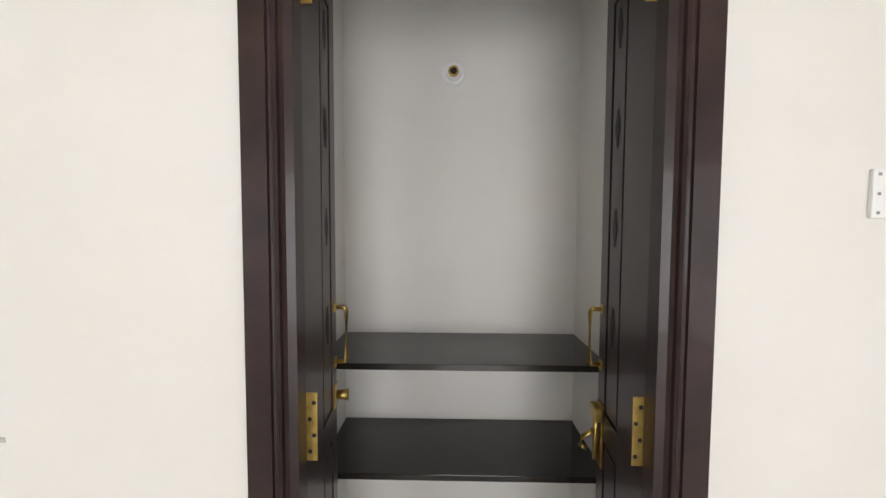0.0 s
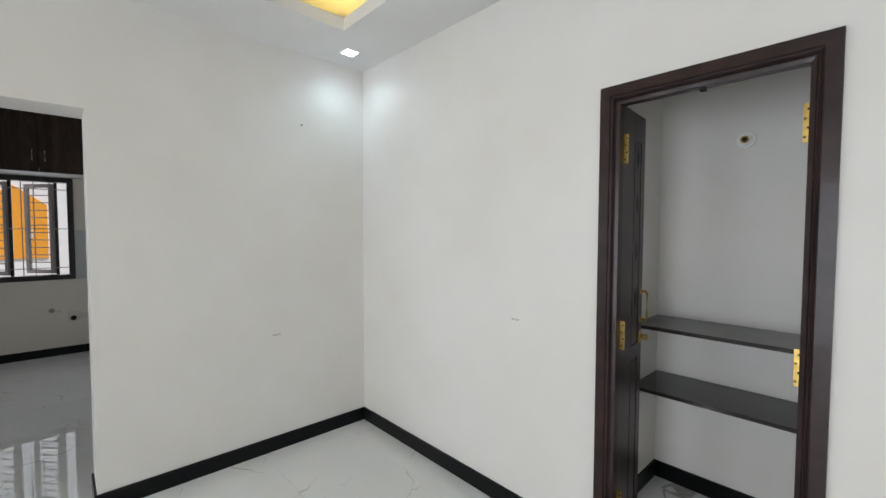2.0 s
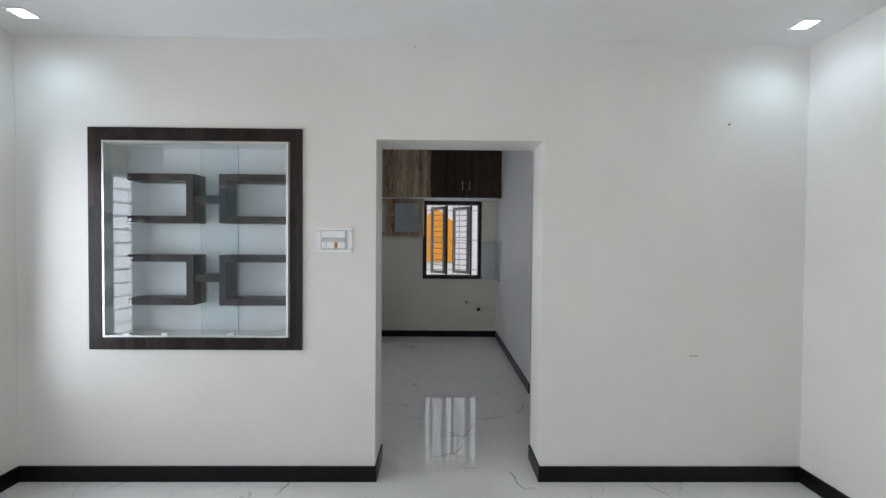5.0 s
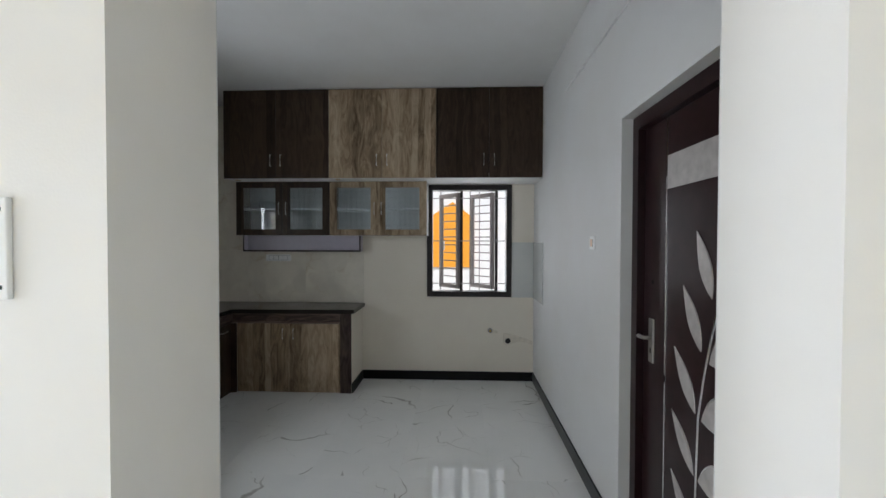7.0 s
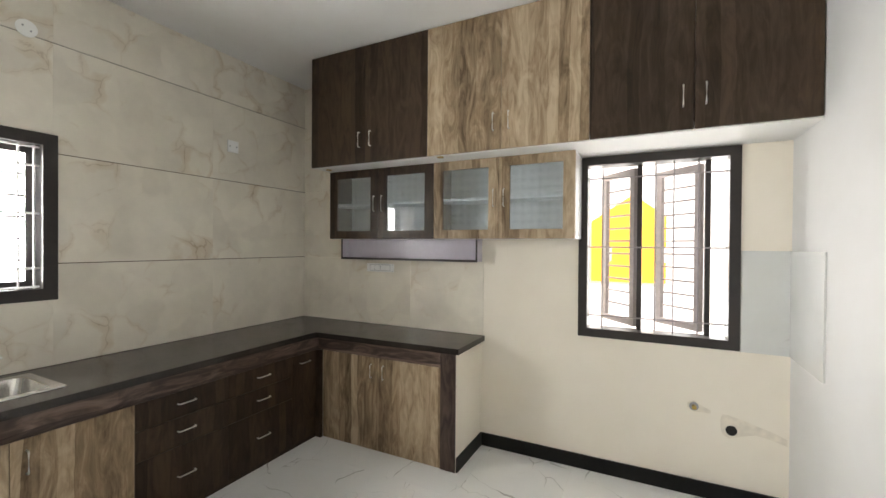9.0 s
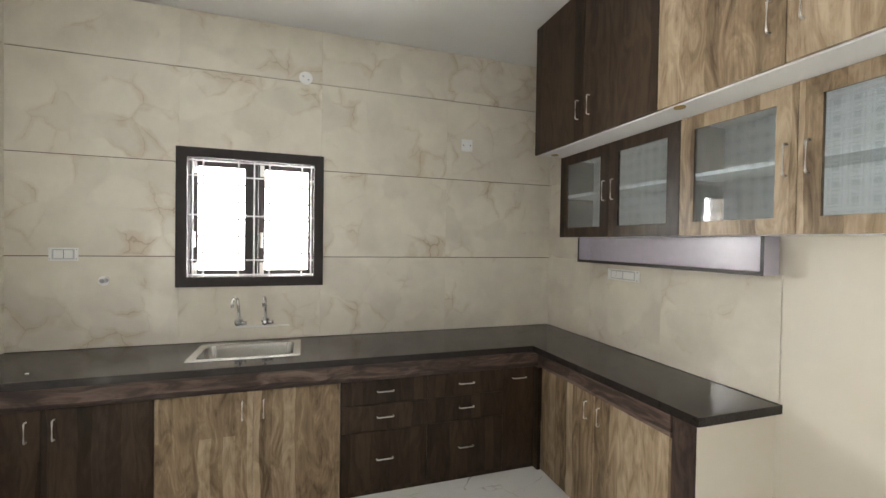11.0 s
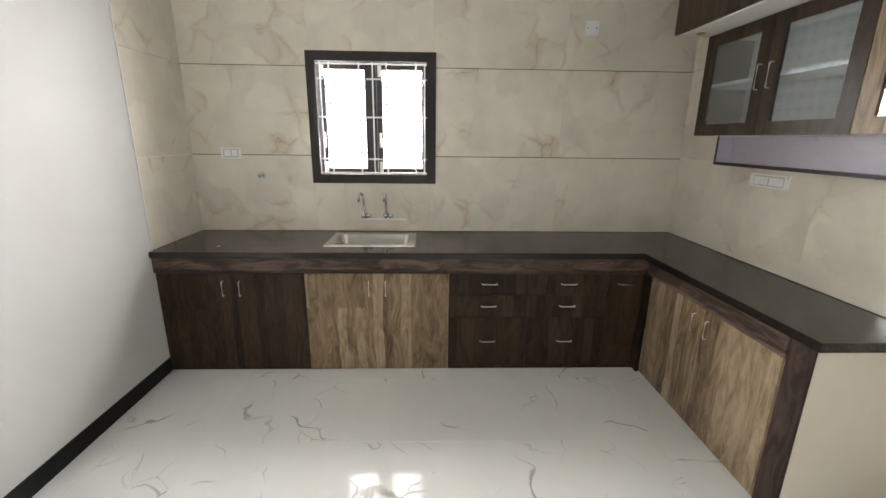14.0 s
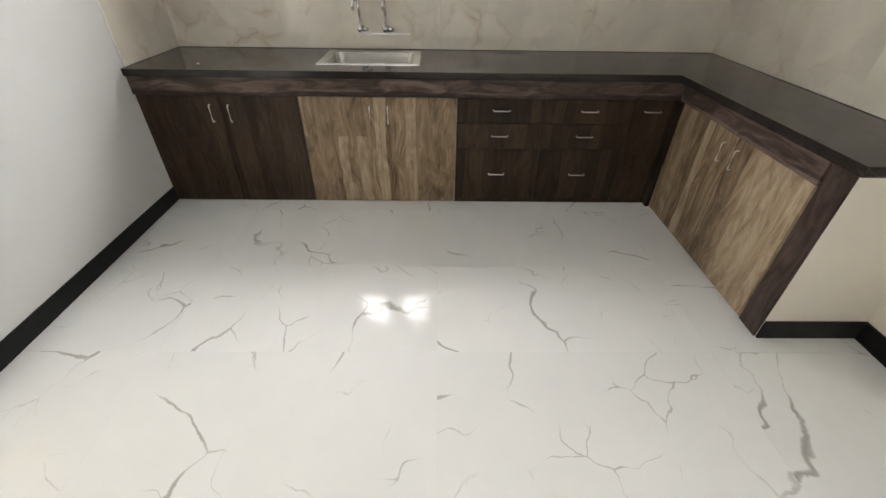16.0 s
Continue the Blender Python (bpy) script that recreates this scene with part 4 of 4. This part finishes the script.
def inlay(x0, z0, x1, z1, fat):
    part("leaf_edge", prism(leaf_shape(x0, z0, x1, z1, fat * 1.16), "y", LY - 0.0025, LY), M_CHROME, leaf, "thin chrome outline of a leaf")
    part("leaf_inlay", prism(leaf_shape(x0, z0, x1, z1, fat), "y", LY - 0.005, LY - 0.0026), M_LEAF, leaf, "silver wood leaf inlay")


STEM = [(-3.385, 0.02), (-3.384, 0.45), (-3.368, 0.885), (-3.335, 1.05), (-3.300, 1.18), (-3.250, 1.335), (-3.200, 1.47)]
part("stem", tube([(x + 0.02, LY - 0.001, z) for x, z in STEM], 0.006, 8), M_CHROME, leaf, "curved chrome stem", True)
for r in ((-3.290, 1.345, -3.390, 1.590, 0.13), (-3.352, 1.140, -3.480, 1.375, 0.13), (-3.385, 0.895, -3.545, 1.115, 0.13), (-3.392, 0.655, -3.560, 0.845, 0.13), (-3.392, 0.40, -3.560, 0.59, 0.13), (-3.392, 0.15, -3.560, 0.34, 0.13),
          (-3.205, 1.465, -3.080, 1.700, 0.18), (-3.238, 1.330, -3.050, 1.455, 0.20), (-3.300, 1.110, -3.075, 1.265, 0.20), (-3.345, 0.885, -3.105, 1.020, 0.20), (-3.362, 0.650, -3.110, 0.76, 0.20), (-3.365, 0.40, -3.110, 0.50, 0.20), (-3.365, 0.15, -3.110, 0.25, 0.20)):
    inlay(*r)
dh = part("door_handle", boxes((-3.752, LY - 0.010, 0.985, -3.706, LY, 1.190), edge=0.003), M_SATIN, leaf, "satin steel handle plate")
part("lever", tube([(-3.73, LY - 0.010, 1.10), (-3.73, LY - 0.036, 1.10), (-3.738, LY - 0.042, 1.10), (-3.785, LY - 0.042, 1.098)], 0.009, 10), M_SATIN, leaf, "satin steel lever", True)
part("keyhole", boxes((-3.735, LY - 0.0105, 1.03, -3.723, LY - 0.0095, 1.055)), M_BLACK, leaf)
part("peephole", rod(bmesh.new(), (-3.73, LY - 0.003, 1.36), (-3.73, LY, 1.36), 0.009, 12), M_BLACK, leaf)
ds = thing("door_stopper", "chrome magnetic door stopper on the floor by the door", "door stopper", (-3.80, -0.765, 0.0))
part("base", rod(bmesh.new(), (-3.80, -0.765, 0.0), (-3.80, -0.765, 0.012), 0.022, 16), M_CHROME, ds)
part("post", tube([(-3.80, -0.765, 0.012), (-3.79, -0.768, 0.05), (-3.76, -0.772, 0.075)], 0.009, 10), M_CHROME, ds, "", True)


# ---- display niche ----
nic = tagged(thing("window_4", "dark veneer framed display niche with sliding glass panes", "display niche", (LW, -3.24, 0.836)), kind="structure")
part("niche_frame", border(LWR, -3.905, -2.580, 0.840, 2.226, 0.078, 0.0015, 0.014), M_VENEER, nic, "dark wood veneer frame")
part("track", border(LWR, NI[0] + 0.002, NI[1] - 0.002, NI[2] + 0.002, NI[3] - 0.002, 0.012, -0.055, 0.010), M_STEEL, nic, "slim aluminium track")
part("pane", LWR.box(NI[0] + 0.012, -2.990, -0.020, -0.015, NI[2] + 0.012, NI[3] - 0.012), M_NICHE, nic, "sliding clear glass pane").visible_shadow = False
part("pane", LWR.box(-3.235, NI[1] - 0.012, -0.045, -0.040, NI[2] + 0.012, NI[3] - 0.012), M_NICHE, nic, "sliding clear glass pane").visible_shadow = False


def c_shelf(y_spine, y_end, z0, z1):
    """A square bracket of veneered boards on the niche back."""
    ob = thing("bracket_shelf", "dark veneer C-shaped shelf on the white niche back", "shelf", (KE + 0.06, (y_spine + y_end) / 2, z0), "niche shelves")
    t, x0, x1 = 0.046, KE + 0.061, -2.432
    s = 1 if y_end > y_spine else -1
    part("spine", boxes((x0, y_spine, z0, x1, y_spine + s * t, z1), edge=0.001), M_VENEER, ob)
    part("board", boxes((x0, y_spine + s * t, z1 - t, x1, y_end, z1), edge=0.001), M_VENEER, ob)
    part("board", boxes((x0, y_spine + s * t, z0, x1, y_end, z0 + t), edge=0.001), M_VENEER, ob)


for z0, z1, zb in ((1.638, 1.955, 1.795), (1.106, 1.433, 1.280)):
    c_shelf(-3.140, -2.705, z0, z1)
    c_shelf(-3.305, -3.725, z0, z1)
    single("link_shelf", boxes((KE + 0.061, -3.304, zb - 0.024, -2.45, -3.141, zb + 0.024), edge=0.001), M_VENEER, "short dark veneer shelf between the bracket shelves", "shelf", (KE + 0.06, -3.22, zb - 0.024), "niche shelves")
for y in (-3.70, -3.46, -3.05):
    single("glass_stopper", boxes((-2.375, y, NI[2] + 0.0145, -2.345, y + 0.045, NI[2] + 0.030), edge=0.004), M_PLASTIC, "small white plastic glass stopper on the track", "stopper", (-2.36, y + 0.022, NI[2] + 0.0145), "glass stoppers")


# ---- prayer cupboard ----
pf = tagged(thing("door_2", "varnished dark wood door frame with two narrow leaves opened inwards", "door", (0.016, LN, 0.0)), kind="structure")
FB = 0.079


def jamb(x0, x1, s):
    """A moulded upright: flat outer band, two beads, a stepped inner rebate. s points inwards."""
    prof = [(0, LN + 0.10), (0, LN - 0.022), (0.048, LN - 0.022), (0.050, LN - 0.016), (0.055, LN - 0.014), (0.058, LN - 0.018), (0.064, LN - 0.014), (0.066, LN - 0.006), (0.072, LN), (0.088, LN + 0.004), (0.088, LN + 0.045), (0.070, LN + 0.045), (0.070, LN + 0.10)]
    bm = prism([(x0 + s * a * FB / 0.088 if s > 0 else x1 + s * a * FB / 0.088, b) for a, b in prof], "z", 0.0, PZ)
    for v in bm.verts:   # mitre at the top
        if v.co.z > 1:
            v.co.z = PZ - abs(v.co.x - (x0 if s > 0 else x1))
    return bm


part("jamb", jamb(PX0, PX0 + FB, 1), M_POLISH, pf)
part("jamb", jamb(PX1 - FB, PX1, -1), M_POLISH, pf)
head = [(LN + 0.10, 0), (LN - 0.022, 0), (LN - 0.022, -0.048), (LN - 0.016, -0.050), (LN - 0.014, -0.055), (LN - 0.018, -0.058), (LN - 0.014, -0.064), (LN - 0.006, -0.066), (LN, -0.072), (LN + 0.004, -0.088), (LN + 0.045, -0.088), (LN + 0.045, -0.070), (LN + 0.10, -0.070)]
lintel = prism([(y, PZ + z * FB / 0.088) for y, z in head], "x", PX0, PX1)
for v in lintel.verts:   # mitre at both ends
    v.co.x = PX0 + (PZ - v.co.z) if v.co.x < 0 else PX1 - (PZ - v.co.z)
part("head", lintel, M_POLISH, pf)


def leaf_door(hx, s, angle):
    """One narrow leaf in its closed place along x, then swung about the hinge at hx. s: the way it runs when closed."""
    w, t, z0, z1 = 0.318, 0.034, 0.012, PZ - FB + 0.010
    turn = Matrix.Translation((hx, LN + 0.050, 0)) @ Matrix.Rotation(angle, 4, "Z")

    def put(name, bm, mat, parent, label="", smooth=False):
        bmesh.ops.transform(bm, matrix=turn, verts=bm.verts)
        return part(name, bm, mat, parent, label, smooth)

    def b(x0, y0, za, x1, y1, zb, e=0.0):
        return boxes((s * x0, y0, za, s * x1, y1, zb), edge=e)

    core = bmesh.new()
    box(core, 0, 0.006, z0, s * w, t - 0.006, z1)
    L = put("door_leaf", core, M_POLISH, pf, "narrow varnished door leaf standing open")
    for y0, y1 in ((0.0, 0.006), (t - 0.006, t)):
        put("stile", b(0, y0, z0, 0.160, y1, z1, 0.001), M_POLISH, L)
        put("stile", b(w - 0.055, y0, z0, w, y1, z1, 0.001), M_POLISH, L)
        put("raised_panel", b(0.172, y0 + 0.001, 0.99, w - 0.067, y1 - 0.001, z1 - 0.14, 0.001), M_POLISH, L)
        put("raised_panel", b(0.172, y0 + 0.001, 0.16, w - 0.067, y1 - 0.001, 0.90, 0.001), M_POLISH, L)
        for za, zb in ((z0, 0.15), (0.91, 0.98), (z1 - 0.13, z1)):
            put("rail", b(0.1605, y0, za, w - 0.0555, y1, zb, 0.001), M_POLISH, L)
    for z in (1.208, 1.440, 1.668, 1.89):
        for y0, y1 in ((-0.0008, 0.0), (t, t + 0.0008)):
            cut = prism([(s * (0.212 + r * math.sin(q) * (0.55 + 0.45 * abs(math.cos(2 * q)))), z + 2.9 * r * math.cos(q)) for r, q in ((0.0155, 2 * math.pi * k / 24) for k in range(24))], "y", y0, y1)
            put("cut_out", cut, M_BLACK, L, "dark spade-shaped cut-out")
    return L, put, b, w, t


for hx, s, ang in ((PX0 + FB - 0.006, 1, radians(95)), (PX1 - FB + 0.006, -1, radians(-94.5))):
    L, put, b, w, t = leaf_door(hx, s, ang)
    face = 0.0      # the side that looks into the opening when the leaf stands open
    def pt(x, out, z):
        return (s * x, face - out, z)
    put("pull_handle", tube([pt(w - 0.022, 0.0, 1.235), pt(w - 0.022, 0.026, 1.235), pt(w - 0.022, 0.030, 1.228), pt(w - 0.022, 0.030, 1.100), pt(w - 0.022, 0.026, 1.093), pt(w - 0.022, 0.0, 1.093)], 0.006, 8), M_BRASS, L, "brass pull handle", True)
    for z in (1.235, 1.093):
        put("handle_foot", boxes((s * (w - 0.034), face - 0.004, z - 0.012, s * (w - 0.010), face, z + 0.012), edge=0.001), M_BRASS, L, "brass handle foot")
    if s > 0:
        put("latch_knob", rod(bmesh.new(), pt(w - 0.02, 0.0, 1.005), pt(w - 0.02, 0.034, 1.005), 0.010, 12, 0.015), M_BRASS, L, "brass latch catch", True)
        put("latch_plate", boxes((s * (w - 0.045), face - 0.004, 0.975, s * (w - 0.004), face, 1.035), edge=0.001), M_BRASS, L, "brass latch plate")
    else:
        put("bolt_plate", boxes((s * (w - 0.050), face - 0.004, 0.835, s * (w - 0.006), face, 0.995), edge=0.001), M_BRASS, L, "brass bolt plate")
        put("bolt", tube([pt(w - 0.03, 0.012, 0.99), pt(w - 0.03, 0.012, 0.85)], 0.007, 10), M_BRASS, L, "brass sliding bolt", True)
        put("hasp", tube([pt(w - 0.03, 0.012, 0.93), pt(w - 0.03, 0.045, 0.905), pt(w - 0.03, 0.050, 0.885), pt(w - 0.03, 0.035, 0.875)], 0.006, 8), M_BRASS, L, "brass hasp loop", True)
        put("bolt_keeper", boxes((s * (w - 0.055), face - 0.022, 0.955, s * (w - 0.005), face - 0.003, 0.99), edge=0.002), M_BRASS, L, "brass bolt keeper")
    for z0 in (1.835, 1.003, 0.22):
        hg = part("hinge", boxes((hx + (0.0 if s > 0 else -0.026), LN + 0.0455, z0, hx + (0.026 if s > 0 else 0.0), LN + 0.0485, z0 + 0.130), edge=0.0008), M_BRASS, pf, "brass butt hinge")
        part("knuckle", rod(bmesh.new(), (hx, LN + 0.044, z0), (hx, LN + 0.044, z0 + 0.130), 0.005, 10), M_BRASS, hg)
        for k in range(4):
            sx = hx + (0.016 if s > 0 else -0.016) + (0.004 if k % 2 else -0.004)
            part("screw", rod(bmesh.new(), (sx, LN + 0.0448, z0 + 0.018 + k * 0.031), (sx, LN + 0.0456, z0 + 0.018 + k * 0.031), 0.0042, 8), M_BLACK, hg)

for z in (1.020, 0.670):
    single("granite_shelf", boxes((PW + 0.001, 1.165, z - 0.020, PE - 0.001, PN - 0.001, z), edge=0.0015), M_GRANITE, "polished black granite shelf built into the prayer cupboard", "shelf", (0.0, 1.34, z - 0.02), "granite shelves")
lp = thing("lamp_holder", "round white lamp holder with a brass socket on the wall", "lamp holder", (-0.02, PN, 1.985))
part("rose", rod(bmesh.new(), (-0.02, PN, 2.026), (-0.02, PN - 0.012, 2.026), 0.046, 28, 0.042), M_PLASTIC, lp)
part("collar", rod(bmesh.new(), (-0.02, PN - 0.012, 2.026), (-0.02, PN - 0.030, 2.026), 0.030, 20, 0.026), M_PLASTIC, lp)
part("socket", rod(bmesh.new(), (-0.02, PN - 0.0301, 2.026), (-0.02, PN - 0.040, 2.026), 0.020, 20), M_BRASS, lp)
part("socket_hole", rod(bmesh.new(), (-0.02, PN - 0.0401, 2.026), (-0.02, PN - 0.0415, 2.026), 0.013, 16), M_BLACK, lp)
bc = thing("ball_catch", "small dark door catch under the frame head", "door catch", (0.016, LN + 0.03, PZ - FB - 0.012))
part("catch", boxes((0.006, LN + 0.018, PZ - FB - 0.012, 0.026, LN + 0.040, PZ - FB), edge=0.002), M_BLACK, bc)

# ---- living room ceiling: cove lights, downlights, flower, wire ----
for n, r in enumerate(((TX0 - 0.075, TY0 - 0.07, TX0 - 0.055, TY1 + 0.07), (TX1 + 0.055, TY0 - 0.07, TX1 + 0.075, TY1 + 0.07), (TX0 - 0.05, TY1 + 0.055, TX1 + 0.05, TY1 + 0.075), (TX0 - 0.05, TY0 - 0.075, TX1 + 0.05, TY0 - 0.055))):
    single("led_strip", boxes((r[0], r[1], LC + 0.036, r[2], r[3], LC + 0.046)), M_LED, "warm yellow LED strip lying in the ceiling cove", "LED strip", ((r[0] + r[2]) / 2, (r[1] + r[3]) / 2, LC + 0.036), "cove lights")


def downlight(x, y):
    ob = thing("downlight", "square white recessed downlight glowing cool white", "ceiling light", (x, y, LC - 0.006), "downlights")
    part("bezel", boxes((x - 0.055, y - 0.055, LC - 0.007, x + 0.055, y + 0.055, LC - 0.0005), edge=0.002), M_PLASTIC, ob)
    part("diffuser", boxes((x - 0.042, y - 0.042, LC - 0.009, x + 0.042, y + 0.042, LC - 0.0072)), M_SPOT, ob, "glowing diffuser")
    lamp = new("downlight_lamp", bpy.data.lights.new("downlight_lamp", "SPOT"))
    lamp.data.energy, lamp.data.color, lamp.data.spot_size, lamp.data.spot_blend, lamp.data.shadow_soft_size = 9, (0.70, 0.92, 1.0), radians(150), 0.8, 0.04
    lamp.location = (x, y, LC - 0.03)


downlight(-2.10, 0.355), downlight(-2.10, -4.05)
FX, FYC = -0.80, -1.83
petals = prism([(FX + (0.56 + 0.13 * abs(math.sin(4 * q))) * math.cos(q), FYC + (0.56 + 0.13 * abs(math.sin(4 * q))) * math.sin(q)) for q in (2 * math.pi * k / 96 for k in range(96))], "z", TRAY - 0.025, TRAY - 0.001)
single("ceiling_flower", petals, M_YELLOW, "yellow scalloped flower moulding on the tray ceiling", "ceiling ornament", (FX, FYC, TRAY - 0.001))
wr = thing("fan_wire", "bare twisted wire hanging from the ceiling fan point", "wire", (FX, FYC, TRAY - 0.026))
part("wire", tube([(FX, FYC, TRAY - 0.026), (FX + 0.006, FYC + 0.004, 2.75), (FX, FYC, 2.58)], 0.006, 8), M_GREYPL, wr)
part("taped_end", tube([(FX, FYC, 2.58), (FX + 0.003, FYC, 2.48)], 0.012, 8), M_BLACK, wr, "black taped wire end")

for x, y in ((-5.925, -2.838), (-5.985, -3.905)):
    single("cable_cap", rod(bmesh.new(), (x, y, 2.168), (x, y, 2.1738), 0.024, 18), M_BRASS, "small brown cap on the underside of the loft slab", "cap", (x, y, 2.1738), "cable caps")

# nails, scuffs and a hook on the painted walls
def nail(x, y, z, axis, size=0.006):
    d = Vector((1, 0, 0)) if axis == "x" else Vector((0, -1, 0))
    p = Vector((x, y, z))
    single("nail", rod(bmesh.new(), p, p + d * 0.012, size, 8), M_GREYPL, "small dark nail in the painted wall", "nail", (x, y, z), "nails")


def scuff(x, y, z, axis, w):
    h = 0.005
    r = (x, y - w / 2, z - h, x + 0.0015, y + w / 2, z + h) if axis == "x" else (x - w / 2, y - 0.0015, z - h, x + w / 2, y, z + h)
    single("plaster_scuff", boxes(r, edge=0.0006), M_SCUFF, "small grey plaster scuff on the cream wall", "scuff", (x, y, z), "plaster scuffs")


M_SCUFF = plain("grey_plaster", (0.58, 0.565, 0.52), 0.9, grain=0.2, scale=90)
nail(LW, 0.110, 2.287, "x"), nail(LW, -1.883, 2.745, "x", 0.004)
scuff(LW, -0.087, 0.812, "x", 0.055), scuff(-0.842, LN, 1.059, "y", 0.05)

# ---- outside ----
def neighbour():
    ob = thing("neighbour_house", "white house wall with an orange house-shaped panel", "house", (-10.3, -1.5, -0.25))
    part("wall", boxes((-10.6, -9.0, -0.25, -10.2, 6.0, 6.5)), M_OUTWALL, ob)
    part("parapet", boxes((-10.65, -9.05, 6.5, -10.15, 6.05, 6.65)), M_OUTWALL, ob)
    part("orange_panel", prism([(-2.35, 1.02), (-1.32, 1.02), (-1.32, 2.00), (-1.76, 2.34), (-2.35, 1.95)], "x", -10.2, -10.16), M_ORANGE, ob, "orange painted panel with a gabled top")


neighbour()
back = thing("rear_house", "plain white house wall behind the kitchen", "house", (-3.5, -8.2, -0.25))
part("wall", boxes((-9.0, -8.6, -0.25, 6.0, -8.2, 6.0)), M_OUTWALL, back)
structure("roof", boxes((KW - 0.22, KS - 0.22, 3.2, LE + 0.2, PN + 0.1, 3.35)), M_CEIL, "flat concrete roof slab", "roof")

# ---- floor tiles, each a piece of the floor ----
FW, FH, FG = 1.21, 0.603, 0.0003
for i in range(9):
    for j in range(12):
        x0, y0 = -6.86 + i * FW, -5.012 + j * FH
        x1, y1 = min(x0 + FW, 2.8), min(y0 + FH, 1.7)
        x0, y0 = max(x0, -6.62), max(y0, -4.82)
        if x1 - x0 > 0.01 and y1 - y0 > 0.01:
            part("tile", boxes((x0 + FG, y0 + FG, -0.006, x1 - FG, y1 - FG, 0.0)), M_FLOOR, floor)
